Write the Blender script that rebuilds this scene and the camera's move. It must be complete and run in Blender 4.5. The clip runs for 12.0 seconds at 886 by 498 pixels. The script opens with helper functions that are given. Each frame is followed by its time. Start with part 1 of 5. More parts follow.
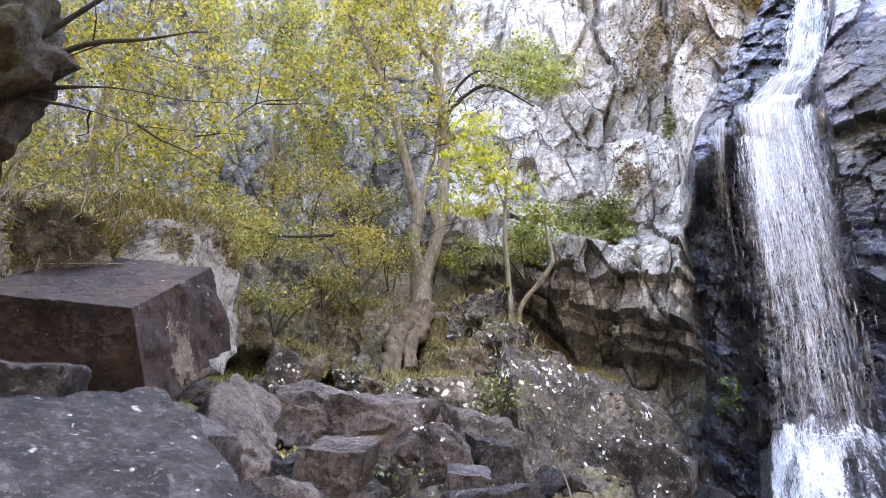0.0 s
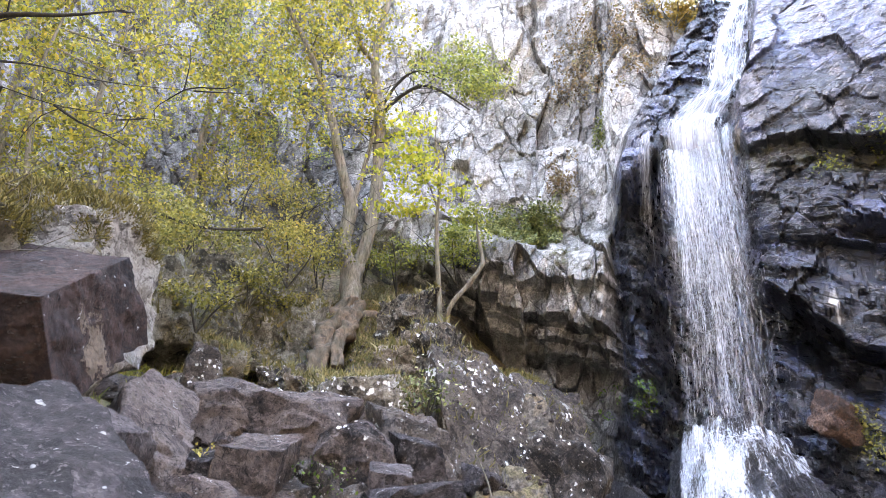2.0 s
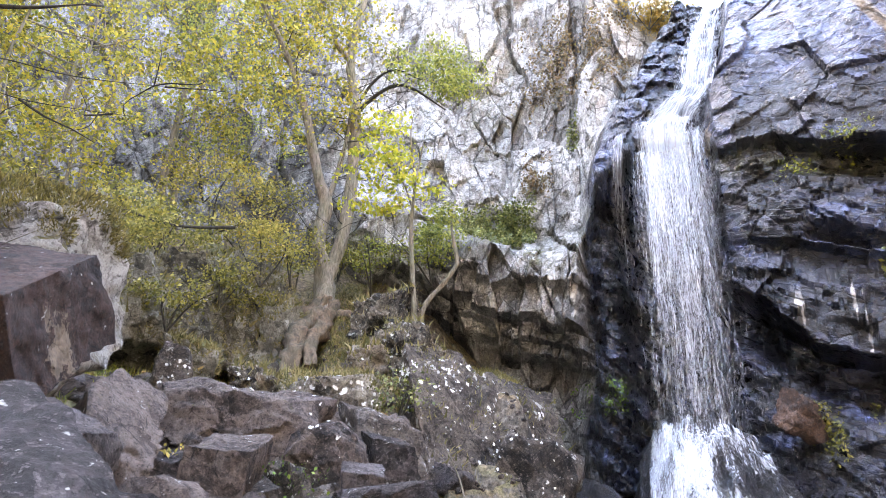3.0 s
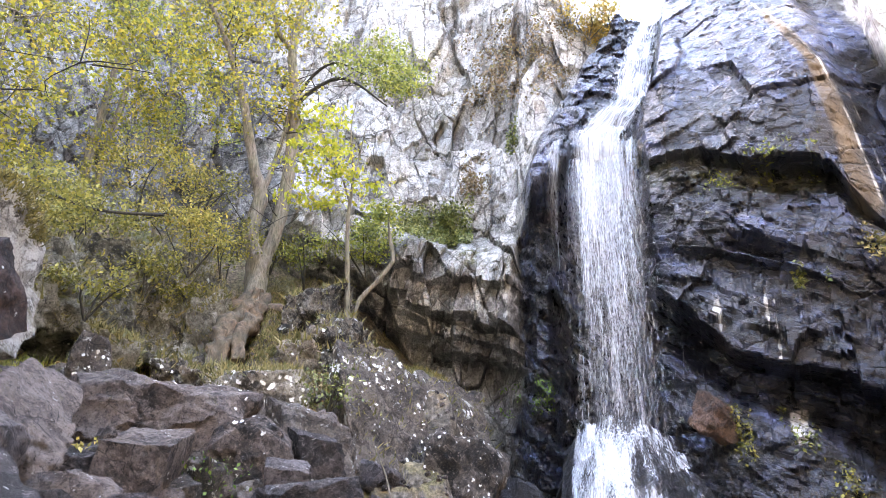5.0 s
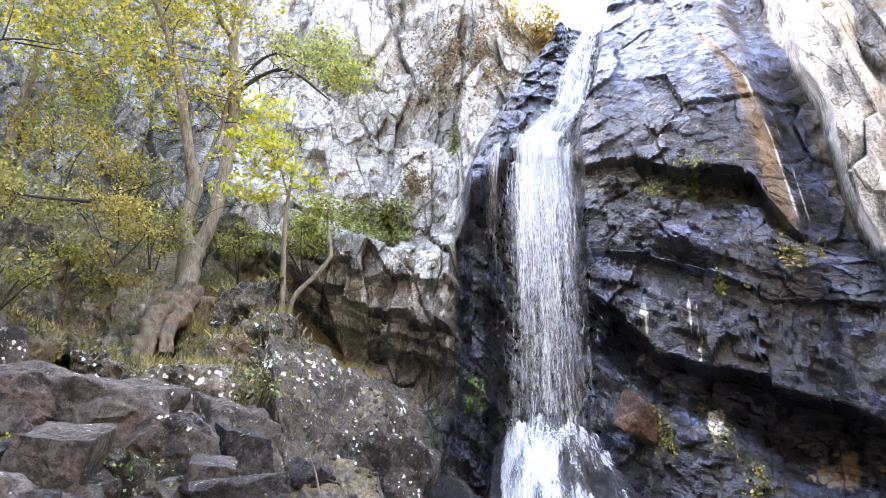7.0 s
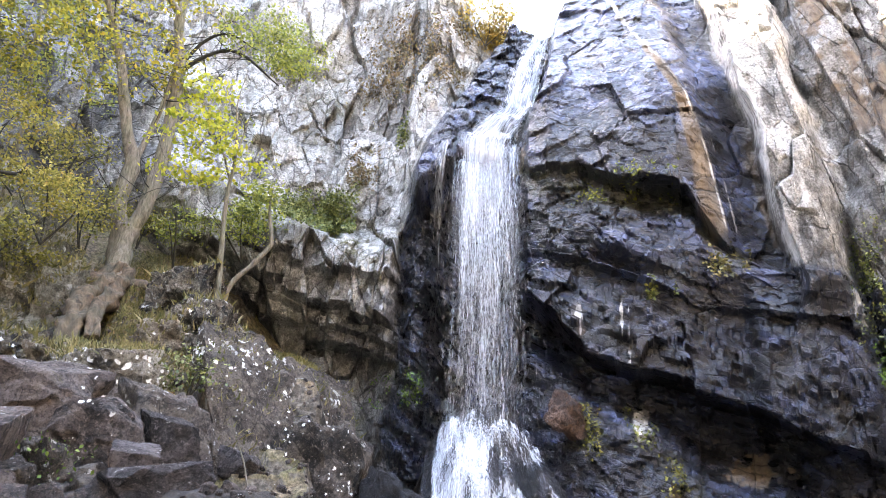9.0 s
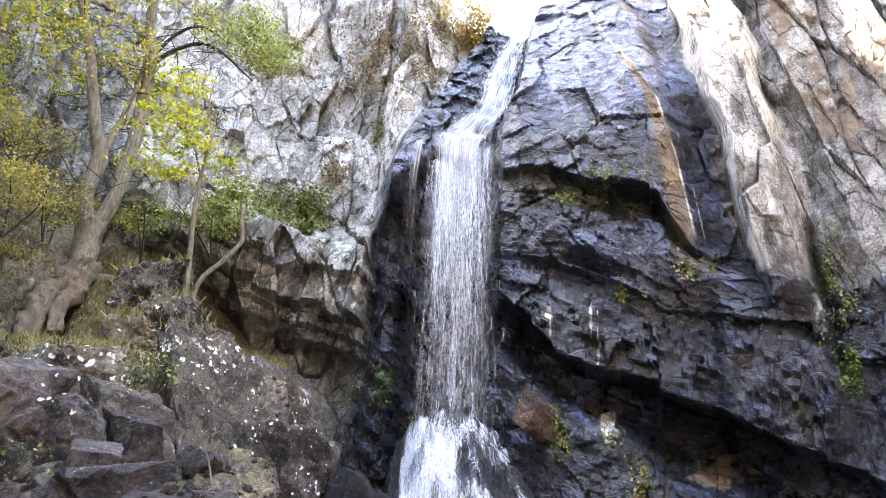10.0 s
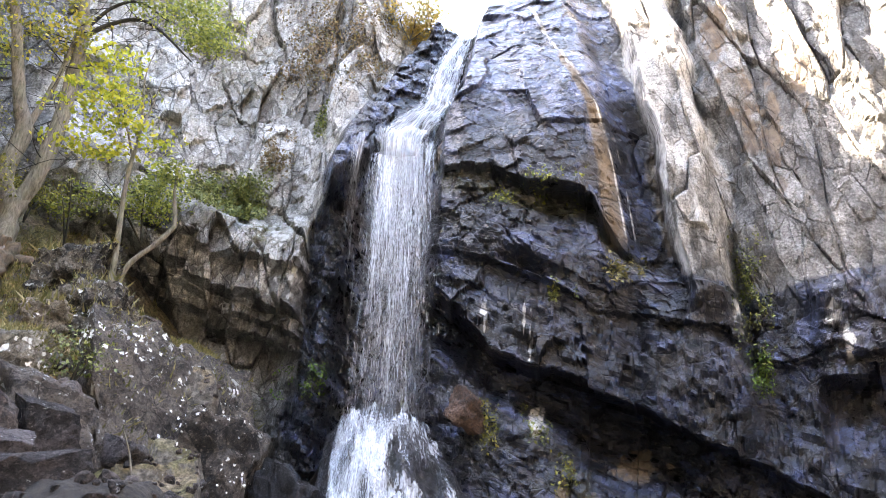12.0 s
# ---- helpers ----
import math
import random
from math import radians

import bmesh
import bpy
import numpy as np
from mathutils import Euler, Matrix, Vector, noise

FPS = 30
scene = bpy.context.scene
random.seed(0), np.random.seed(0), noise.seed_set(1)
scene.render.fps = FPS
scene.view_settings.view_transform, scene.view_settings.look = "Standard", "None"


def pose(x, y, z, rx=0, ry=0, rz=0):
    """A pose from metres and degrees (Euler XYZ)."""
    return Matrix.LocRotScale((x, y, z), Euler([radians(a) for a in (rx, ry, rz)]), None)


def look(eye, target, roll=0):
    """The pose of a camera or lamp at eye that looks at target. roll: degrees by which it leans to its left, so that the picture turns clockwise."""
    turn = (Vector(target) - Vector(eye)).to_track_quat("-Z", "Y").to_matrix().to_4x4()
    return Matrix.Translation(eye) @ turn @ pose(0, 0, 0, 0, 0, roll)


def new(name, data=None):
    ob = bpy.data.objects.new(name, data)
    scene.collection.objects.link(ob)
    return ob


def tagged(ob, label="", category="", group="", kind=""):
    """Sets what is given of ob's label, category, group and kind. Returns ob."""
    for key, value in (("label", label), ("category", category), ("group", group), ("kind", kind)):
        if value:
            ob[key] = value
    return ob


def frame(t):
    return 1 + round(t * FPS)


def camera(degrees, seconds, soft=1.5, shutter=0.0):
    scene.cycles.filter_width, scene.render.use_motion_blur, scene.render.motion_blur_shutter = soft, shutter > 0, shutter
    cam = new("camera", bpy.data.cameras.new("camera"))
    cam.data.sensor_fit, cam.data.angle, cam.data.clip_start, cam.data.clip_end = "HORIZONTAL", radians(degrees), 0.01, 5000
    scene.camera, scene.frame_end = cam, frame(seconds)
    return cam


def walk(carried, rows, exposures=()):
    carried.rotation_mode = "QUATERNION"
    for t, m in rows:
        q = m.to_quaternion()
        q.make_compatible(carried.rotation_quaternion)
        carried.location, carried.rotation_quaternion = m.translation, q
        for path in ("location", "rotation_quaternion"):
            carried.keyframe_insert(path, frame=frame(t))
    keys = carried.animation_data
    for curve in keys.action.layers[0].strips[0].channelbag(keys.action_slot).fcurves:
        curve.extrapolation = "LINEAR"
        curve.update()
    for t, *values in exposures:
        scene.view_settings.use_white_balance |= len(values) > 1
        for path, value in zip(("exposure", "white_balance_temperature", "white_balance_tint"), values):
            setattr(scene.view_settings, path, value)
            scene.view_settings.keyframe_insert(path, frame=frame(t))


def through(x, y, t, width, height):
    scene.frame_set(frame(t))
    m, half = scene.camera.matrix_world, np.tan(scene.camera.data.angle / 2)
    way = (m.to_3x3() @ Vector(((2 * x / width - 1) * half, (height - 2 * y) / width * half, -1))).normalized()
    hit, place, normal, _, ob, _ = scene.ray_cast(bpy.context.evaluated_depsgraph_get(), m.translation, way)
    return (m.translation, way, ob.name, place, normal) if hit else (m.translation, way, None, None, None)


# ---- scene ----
cam = camera(69.25, 12.0, soft=0.65)
PATH = [
    (0, (0.000, 0.000, 1.600), (0.000, 1.897, 2.235), 2.00),
    (0.5, (0.005, -0.002, 1.598), (0.060, 1.893, 2.237), 2.18),
    (1, (0.009, -0.005, 1.594), (0.114, 1.887, 2.233), 2.20),
    (1.5, (0.020, -0.017, 1.591), (0.173, 1.872, 2.231), 2.34),
    (2, (0.021, -0.021, 1.588), (0.231, 1.862, 2.230), 2.04),
    (2.5, (0.025, -0.022, 1.584), (0.271, 1.855, 2.228), 1.66),
    (3, (0.041, -0.035, 1.585), (0.326, 1.837, 2.228), 1.65),
    (5, (0.061, -0.056, 1.578), (0.537, 1.776, 2.221), 2.00),
    (5.5, (0.076, -0.091, 1.579), (0.603, 1.728, 2.222), 2.31),
    (6, (0.072, -0.099, 1.572), (0.654, 1.704, 2.213), 2.19),
    (6.5, (0.082, -0.106, 1.570), (0.696, 1.684, 2.217), 2.05),
    (7, (0.087, -0.124, 1.567), (0.739, 1.654, 2.210), 2.03),
    (9, (0.111, -0.177, 1.554), (0.923, 1.537, 2.190), 3.20),
    (9.5, (0.124, -0.192, 1.567), (0.975, 1.502, 2.203), 3.26),
    (10, (0.141, -0.213, 1.572), (1.023, 1.465, 2.209), 3.44),
    (10.5, (0.143, -0.218, 1.564), (1.065, 1.439, 2.198), 3.66),
    (11, (0.156, -0.244, 1.555), (1.122, 1.387, 2.193), 3.72),
    (11.5, (0.176, -0.270, 1.549), (1.178, 1.339, 2.189), 3.97),
    (12, (0.175, -0.281, 1.548), (1.214, 1.306, 2.182), 3.87),
    ]
walk(cam, [(t, look(eye, target, roll)) for t, eye, target, roll in PATH], [(0.0, 5.06, 7950.0, 18.0), (2.0, 5.18, 7950.0, 18.0), (6.0, 5.25, 7950.0, 17.0), (10.0, 5.06, 8050.0, 15.0), (12.0, 4.88, 8050.0, 15.0)])

# world and sun
SUN = Vector((-0.52, 0.58, 0.59)).normalized()
world = bpy.data.worlds.new("sky")
scene.world = world
world.use_nodes = True
wn = world.node_tree.nodes
sky = wn.new("ShaderNodeTexSky")
sky.sky_type = "NISHITA"
sky.sun_disc = False
sky.sun_elevation = math.asin(SUN.z)
sky.sun_rotation = math.atan2(SUN.x, SUN.y)
wn["Background"].inputs["Strength"].default_value = 0.15
world.node_tree.links.new(sky.outputs[0], wn["Background"].inputs["Color"])
sun = new("sun", bpy.data.lights.new("sun", "SUN"))
sun.data.energy, sun.data.angle, sun.data.color = 4.5, radians(0.6), (1.0, 0.93, 0.82)
sun.matrix_world = look(SUN * 60, (0, 0, 0))

# ---- materials ----


class Net:
    """A small builder of node materials."""

    def __init__(self, name):
        self.mat = bpy.data.materials.new(name)
        self.mat.use_nodes = True
        self.t = self.mat.node_tree
        self.bsdf = self.t.nodes["Principled BSDF"]
        self.out = self.t.nodes["Material Output"]

    def node(self, kind, **ins):
        n = self.t.nodes.new("ShaderNode" + kind)
        for key, v in ins.items():
            self.put(n.inputs[key.replace("_", " ")], v)
        return n

    def put(self, socket, v):
        if isinstance(v, bpy.types.NodeSocket):
            self.t.links.new(v, socket)
        else:
            socket.default_value = v

    def coords(self, scale=(1, 1, 1), turn=(0, 0, 0)):
        m = self.node("Mapping", Vector=self.node("TexCoord").outputs["Object"])
        m.inputs["Scale"].default_value = scale
        m.inputs["Rotation"].default_value = turn
        return m.outputs[0]

    def noise(self, scale, detail=6, rough=0.6, vec=None, distortion=0.0):
        n = self.node("TexNoise", Scale=scale, Detail=detail, Roughness=rough, Distortion=distortion)
        self.put(n.inputs["Vector"], vec or self.coords())
        return n.outputs["Fac"]

    def voronoi(self, scale, vec=None, feature="F1", out="Distance"):
        n = self.node("TexVoronoi", Scale=scale)
        n.feature = feature
        self.put(n.inputs["Vector"], vec or self.coords())
        return n.outputs[out]

    def facets(self, scale, vec):
        """Flat chips of broken stone: each cell is a plane with a tilt of its own. Height in the units of vec."""
        n = self.node("TexVoronoi", Scale=scale)
        self.put(n.inputs["Vector"], vec)
        off = self.node("VectorMath")
        off.operation = "SUBTRACT"
        self.put(off.inputs[0], vec)
        self.put(off.inputs[1], n.outputs["Position"])
        tilt = self.node("VectorMath")
        tilt.operation = "SUBTRACT"
        self.put(tilt.inputs[0], n.outputs["Color"])
        tilt.inputs[1].default_value = (0.5, 0.5, 0.5)
        dot = self.node("VectorMath")
        dot.operation = "DOT_PRODUCT"
        self.put(dot.inputs[0], off.outputs[0])
        self.put(dot.inputs[1], tilt.outputs[0])
        return dot.outputs["Value"]

    def sum(self, *terms):
        total = None
        for v, k in terms:
            n = self.t.nodes.new("ShaderNodeMath")
            n.operation = "MULTIPLY_ADD"
            self.put(n.inputs[0], v)
            n.inputs[1].default_value = k
            self.put(n.inputs[2], total if total else 0.0)
            total = n.outputs[0]
        return total

    def ramp(self, fac, *stops):
        n = self.node("ValToRGB", Fac=fac)
        els = n.color_ramp.elements
        while len(els) < len(stops):
            els.new(0.5)
        for e, (p, c) in zip(els, stops):
            e.position, e.color = p, (*((c,) * 3 if isinstance(c, (int, float)) else c), 1)
        return n.outputs["Color"]

    def mix(self, fac, a, b, blend="MIX"):
        n = self.t.nodes.new("ShaderNodeMix")
        n.data_type, n.blend_type = "RGBA", blend
        for s, v in ((n.inputs[0], fac), (n.inputs[6], a), (n.inputs[7], b)):
            self.put(s, (*v, 1) if isinstance(v, tuple) and len(v) == 3 else v)
        return n.outputs[2]

    def math(self, op, a, b=0.0, c=0.0):
        n = self.t.nodes.new("ShaderNodeMath")
        n.operation, n.use_clamp = op, op in ("ADD", "SUBTRACT", "MULTIPLY_ADD")
        for s, v in zip(n.inputs, (a, b, c)):
            self.put(s, v)
        return n.outputs[0]

    def attr(self, name):
        n = self.node("Attribute")
        n.attribute_name = name
        return n.outputs["Fac"]

    def bump(self, height, strength, distance, below=None):
        n = self.node("Bump", Strength=strength, Distance=distance, Height=height)
        if below:
            self.put(n.inputs["Normal"], below)
        return n.outputs[0]

    def done(self, color, rough=0.9, normal=None, **more):
        for key, v in (("Base Color", color), ("Roughness", rough), *((k.replace("_", " "), w) for k, w in more.items())):
            self.put(self.bsdf.inputs[key], (*v, 1) if isinstance(v, tuple) and len(v) == 3 else v)
        if normal:
            self.put(self.bsdf.inputs["Normal"], normal)
        return self.mat


def rock_material(name, light, mid, dark, lichen=0.35, size=1.0, mossy=0.0, patch=None, damp=0.0):
    """Weathered volcanic rock: plain broken faces that differ in tone, fine grain, a few cracks, ragged white lichen."""
    n = Net(name)
    v = n.coords()
    shift = n.node("ObjectInfo").outputs["Random"]
    big, fine, grain = n.noise(0.9 / size, 4, 0.6, v), n.noise(5.5 / size, 9, 0.68, v), n.noise(26 / size, 8, 0.75, v)
    bent = n.mix(0.05, v, n.node("TexNoise", Scale=3.0 / size, Detail=5.0, Vector=v).outputs["Color"], "ADD")
    tone_of = lambda scale: n.node("SeparateColor", Color=n.voronoi(scale / size, bent, "F1", "Color")).outputs[0]  # noqa: E731
    tone = n.sum((big, 0.26), (fine, 0.36), (tone_of(1.6), 0.12), (tone_of(4.6), 0.10), (shift, 0.16))
    col = n.ramp(tone, (0.38, dark), (0.49, mid), (0.61, light))
    col = n.mix(0.38, col, n.ramp(grain, (0.42, 0.25), (0.58, 0.78)), "OVERLAY")
    pit = n.noise(9 / size, 10, 0.8, n.coords((1, 1, 1), (0.5, 0.7, 0.3)))
    col = n.mix(n.ramp(pit, (0.42, 0.7), (0.455, 0.0)), col, dark)
    col = n.mix(n.ramp(pit, (0.55, 0.0), (0.60, 0.45)), col, tuple(min(0.6, 1.9 * c) for c in light))
    if patch:
        tint, centre, reach = patch
        far = n.node("VectorMath")
        far.operation = "DISTANCE"
        n.put(far.inputs[0], n.coords((1, 1, 0.6)))
        far.inputs[1].default_value = (centre[0], centre[1], centre[2] * 0.6)
        torn = n.sum((far.outputs["Value"], 1.0), (n.noise(6, 9, 0.75), 1.0))
        col = n.mix(n.ramp(torn, (reach + 0.44, 0.9), (reach + 0.48, 0.0)), col, n.ramp(fine, (0.35, tuple(0.45 * c for c in tint)), (0.6, tint)))
    where = n.noise(0.8 / size, 4, 0.6, n.coords((1, 1, 1), (1.3, 0.2, 0.7)))
    spots = n.noise(3.4 / size, 9, 0.66, n.coords((1, 1, 1), (0.3, 0.5, 0.2)), 0.4)
    white = n.ramp(n.sum((spots, 0.7), (where, 0.3)), (0.66 - 0.15 * lichen, 0.0), (0.685 - 0.15 * lichen, 0.95))
    col = n.mix(white, col, n.ramp(grain, (0.35, (0.40, 0.40, 0.37)), (0.6, (0.68, 0.68, 0.64))))
    dots = n.math("MULTIPLY", n.ramp(n.voronoi(4.0 / size, bent), (0.08, 0.9), (0.13, 0.0)), n.ramp(n.noise(1.3 / size, 3, 0.6, n.coords((1, 1, 1), (0.8, 0.1, 0.4))), (0.64 - 0.22 * lichen, 0.0), (0.68 - 0.22 * lichen, 1.0)))
    col = n.mix(dots, col, (0.62, 0.62, 0.58))
    seams = n.voronoi(1.5 / size, bent, "DISTANCE_TO_EDGE", "Distance")
    crack = n.math("MULTIPLY", n.ramp(seams, (0.004, 1.0), (0.018, 0.0)), n.ramp(n.noise(1.4 / size, 3, 0.6, n.coords((1, 1, 1), (0.2, 0.9, 0.1))), (0.5, 0.0), (0.58, 0.85)))
    col = n.mix(crack, col, (0.010, 0.009, 0.008))
    rough = n.ramp(fine, (0.2, 0.72 - 0.45 * damp), (0.8, 0.95 - 0.4 * damp))
    if mossy:
        sep = n.node("SeparateXYZ", Vector=n.node("NewGeometry").outputs["Normal"])
        top = n.math("MULTIPLY", n.ramp(sep.outputs["Z"], (0.25, 0.0), (0.75, 1.0)), n.ramp(n.noise(3.5, 8, 0.7), (0.62 - 0.3 * mossy, 0.0), (0.74 - 0.3 * mossy, 1.0)))
        col = n.mix(top, col, n.ramp(grain, (0.3, (0.045, 0.043, 0.010)), (0.7, (0.24, 0.205, 0.045))))
    h = n.sum((n.facets(1.6 / size, bent), 0.55), (n.facets(4.6 / size, bent), 0.65), (n.facets(12 / size, bent), 0.6), (fine, 0.13 * size), (pit, 0.20 * size), (crack, -0.03 * size))
    return n.done(col, rough, n.bump(grain, 0.9, 0.022 * size, n.bump(h, 1.0, 1.0)))


def cliff_material():
    """Broken volcanic rock. Reads the layers laid on the walls: pale crust, wet, ochre, white, moss; 'way' runs along the joints."""
    n = Net("cliff_rock")
    vec = lambda name: n.t.nodes.new("ShaderNodeAttribute")  # noqa: E731
    way_node, face_node = vec("way"), vec("face")
    way_node.attribute_name, face_node.attribute_name = "way", "face"
    way, face = way_node.outputs["Vector"], face_node.outputs["Vector"]

    def scaled(v, scale, shift=0.0):
        m = n.node("Mapping", Vector=v)
        m.inputs["Scale"].default_value = scale
        m.inputs["Location"].default_value = (shift, shift * 0.7, shift * 0.3)
        return m.outputs[0]

    def cells(scale, shift):
        v = n.node("VectorMath")
        v.operation = "MULTIPLY_ADD"
        n.put(v.inputs[0], n.node("TexNoise", Scale=3.5, Detail=5.0, Roughness=0.65, Vector=face).outputs["Color"])
        v.inputs[1].default_value = (0.16 / scale,) * 3
        n.put(v.inputs[2], scaled(way, (1, 1, 1), shift))
        tone = n.node("SeparateColor", Color=n.voronoi(scale, v.outputs[0], "F1", "Color")).outputs[0]
        return v.outputs[0], tone, n.voronoi(scale, v.outputs[0], "DISTANCE_TO_EDGE", "Distance")

    va, ta, ea = cells(0.9, 0.0)
    vb, tb, eb = cells(2.6, 3.1)
    vc, tc, ec = cells(7.0, 7.7)
    big, fine, grain = n.noise(0.45, 4, 0.6, face), n.noise(5, 10, 0.7, face), n.noise(26, 8, 0.75, face)
    mesh_tone = n.attr("tone")
    tone = n.sum((big, 0.22), (fine, 0.34), (ta, 0.10), (tb, 0.12), (tc, 0.10), (mesh_tone, 0.14))
    grey = n.ramp(tone, (0.38, (0.058, 0.056, 0.053)), (0.5, (0.155, 0.151, 0.144)), (0.62, (0.31, 0.303, 0.29)))
    pale = n.ramp(tone, (0.36, (0.14, 0.130, 0.116)), (0.49, (0.36, 0.348, 0.325)), (0.62, (0.60, 0.585, 0.555)))
    crust = n.ramp(n.sum((n.noise(2.2, 10, 0.68, scaled(way, (1, 1, 1), 5.0)), 0.62), (n.attr("lichen"), 0.38)), (0.44, 0.0), (0.54, 1.0))
    col = n.mix(n.math("MULTIPLY", crust, n.ramp(n.attr("lichen"), (0.02, 0.0), (0.2, 1.0))), grey, pale)
    streaks = n.noise(3.0, 7, 0.65, scaled(face, (1.1, 0.16, 0.4), 2.0))
    col = n.mix(n.ramp(streaks, (0.58, 0.0), (0.72, 0.55)), col, n.mix(1.0, col, (0.42, 0.38, 0.34), "MULTIPLY"))
    rust = n.noise(1.3, 8, 0.7, scaled(face, (1, 0.6, 1), 9.0))
    col = n.mix(n.ramp(rust, (0.60, 0.0), (0.72, 0.3)), col, (0.30, 0.22, 0.15))
    col = n.mix(0.6, col, n.ramp(grain, (0.42, 0.22), (0.58, 0.80)), "OVERLAY")
    pepper = n.noise(11, 10, 0.8, scaled(face, (1, 1, 1), 4.0))
    col = n.mix(n.ramp(pepper, (0.415, 0.7), (0.46, 0.0)), col, (0.07, 0.066, 0.06))
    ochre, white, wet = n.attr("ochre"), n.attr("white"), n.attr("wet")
    runs = n.noise(4.0, 8, 0.7, scaled(way, (1.6, 0.2, 0.5), 1.0))
    col = n.mix(n.math("MULTIPLY", ochre, n.ramp(runs, (0.34, 0.55), (0.5, 1.0))), col, n.ramp(n.sum((runs, 0.6), (fine, 0.4)), (0.38, (0.085, 0.062, 0.046)), (0.62, (0.25, 0.19, 0.135))))
    # wet rock: dark, finely bedded, glossy; its light blue tones paint in sky sheen
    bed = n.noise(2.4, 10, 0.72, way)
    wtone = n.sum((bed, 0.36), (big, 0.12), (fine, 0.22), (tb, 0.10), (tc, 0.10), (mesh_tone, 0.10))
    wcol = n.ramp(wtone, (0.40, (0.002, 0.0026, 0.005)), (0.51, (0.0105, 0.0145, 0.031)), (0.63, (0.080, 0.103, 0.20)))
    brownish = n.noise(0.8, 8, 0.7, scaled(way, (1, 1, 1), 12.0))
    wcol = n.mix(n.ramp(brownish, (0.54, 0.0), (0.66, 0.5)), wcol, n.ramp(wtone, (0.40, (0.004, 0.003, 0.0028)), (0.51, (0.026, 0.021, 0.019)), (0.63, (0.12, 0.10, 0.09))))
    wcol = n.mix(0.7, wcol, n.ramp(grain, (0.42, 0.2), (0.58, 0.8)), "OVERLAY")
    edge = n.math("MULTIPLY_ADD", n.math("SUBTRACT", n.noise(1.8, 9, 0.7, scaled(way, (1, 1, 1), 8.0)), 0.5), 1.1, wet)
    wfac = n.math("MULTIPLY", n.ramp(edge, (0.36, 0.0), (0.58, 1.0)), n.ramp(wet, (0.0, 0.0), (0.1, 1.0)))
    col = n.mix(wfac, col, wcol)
    white_mask = n.math("MULTIPLY", white, n.ramp(n.sum((n.noise(7, 9, 0.75, scaled(way, (1, 0.45, 1))), 0.7), (white, 0.3)), (0.46, 0.0), (0.56, 1.0)))
    col = n.mix(white_mask, col, n.ramp(fine, (0.38, (0.56, 0.55, 0.53)), (0.58, (0.82, 0.81, 0.79))))
    crack = n.math("MULTIPLY", n.ramp(ea, (0.006, 1.0), (0.022, 0.0)), n.ramp(n.noise(0.9, 4, 0.6, scaled(face, (1, 1, 1), 6.0)), (0.42, 0.0), (0.52, 1.0)))
    crack2 = n.math("MULTIPLY", n.ramp(eb, (0.008, 1.0), (0.03, 0.0)), n.ramp(n.noise(1.6, 4, 0.6, scaled(face, (1, 1, 1), 3.0)), (0.46, 0.0), (0.56, 0.9)))
    crack3 = n.math("MULTIPLY", n.ramp(ec, (0.01, 1.0), (0.04, 0.0)), n.ramp(n.noise(2.3, 4, 0.6, scaled(face, (1, 1, 1), 1.0)), (0.5, 0.0), (0.6, 0.7)))
    crack = n.math("MAXIMUM", n.math("MAXIMUM", crack, crack2), n.math("MAXIMUM", crack3, n.math("MULTIPLY", n.attr("joint"), 0.8)))
    col = n.mix(n.math("MULTIPLY", crack, 0.68), col, (0.018, 0.016, 0.014))
    gpat = n.math("MULTIPLY", n.ramp(n.noise(5, 8, 0.75, face), (0.42, 0.0), (0.6, 1.0)), n.attr("moss"))
    col = n.mix(gpat, col, n.ramp(grain, (0.3, (0.035, 0.04, 0.012)), (0.7, (0.16, 0.145, 0.05))))
    rough = n.mix(wfac, n.ramp(fine, (0.2, 0.75), (0.8, 0.95)), n.ramp(n.noise(8, 6, 0.7, way), (0.3, 0.16), (0.7, 0.46)))
    h = n.sum((n.facets(0.9, va), 0.2), (n.facets(2.6, vb), 0.46), (n.facets(7.0, vc), 0.55), (fine, 0.035), (bed, 0.05), (crack, -0.03))
    nor = n.bump(h, 1.0, 1.0)
    return n.done(col, rough, n.bump(grain, 0.9, 0.02, nor), Specular_IOR_Level=n.math("MULTIPLY_ADD", wfac, 0.45, 0.4))


CLIFF = cliff_material()
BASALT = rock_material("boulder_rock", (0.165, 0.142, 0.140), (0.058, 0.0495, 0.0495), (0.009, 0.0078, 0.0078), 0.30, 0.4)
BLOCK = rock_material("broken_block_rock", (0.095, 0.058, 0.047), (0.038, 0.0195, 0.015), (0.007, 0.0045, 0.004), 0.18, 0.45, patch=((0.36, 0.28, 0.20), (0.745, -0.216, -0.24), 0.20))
OUTCROP = rock_material("outcrop_rock", (0.20, 0.168, 0.138), (0.083, 0.068, 0.056), (0.010, 0.0085, 0.0072), 0.55, 0.6)
STEPROCK = rock_material("weathered_step_rock", (0.38, 0.32, 0.25), (0.18, 0.15, 0.115), (0.02, 0.017, 0.014), 0.5, 0.5)
MOSSY = rock_material("mossy_rock", (0.36, 0.34, 0.28), (0.17, 0.158, 0.12), (0.028, 0.027, 0.02), 0.45, 0.6, mossy=0.7)
RUBBLE = rock_material("rubble_rock", (0.20, 0.160, 0.138), (0.085, 0.066, 0.057), (0.009, 0.0075, 0.0068), 0.3, 0.35, mossy=0.05)
PALE = rock_material("pale_rock", (0.58, 0.56, 0.52), (0.34, 0.32, 0.29), (0.035, 0.031, 0.027), 1.0, 0.4, mossy=0.75)
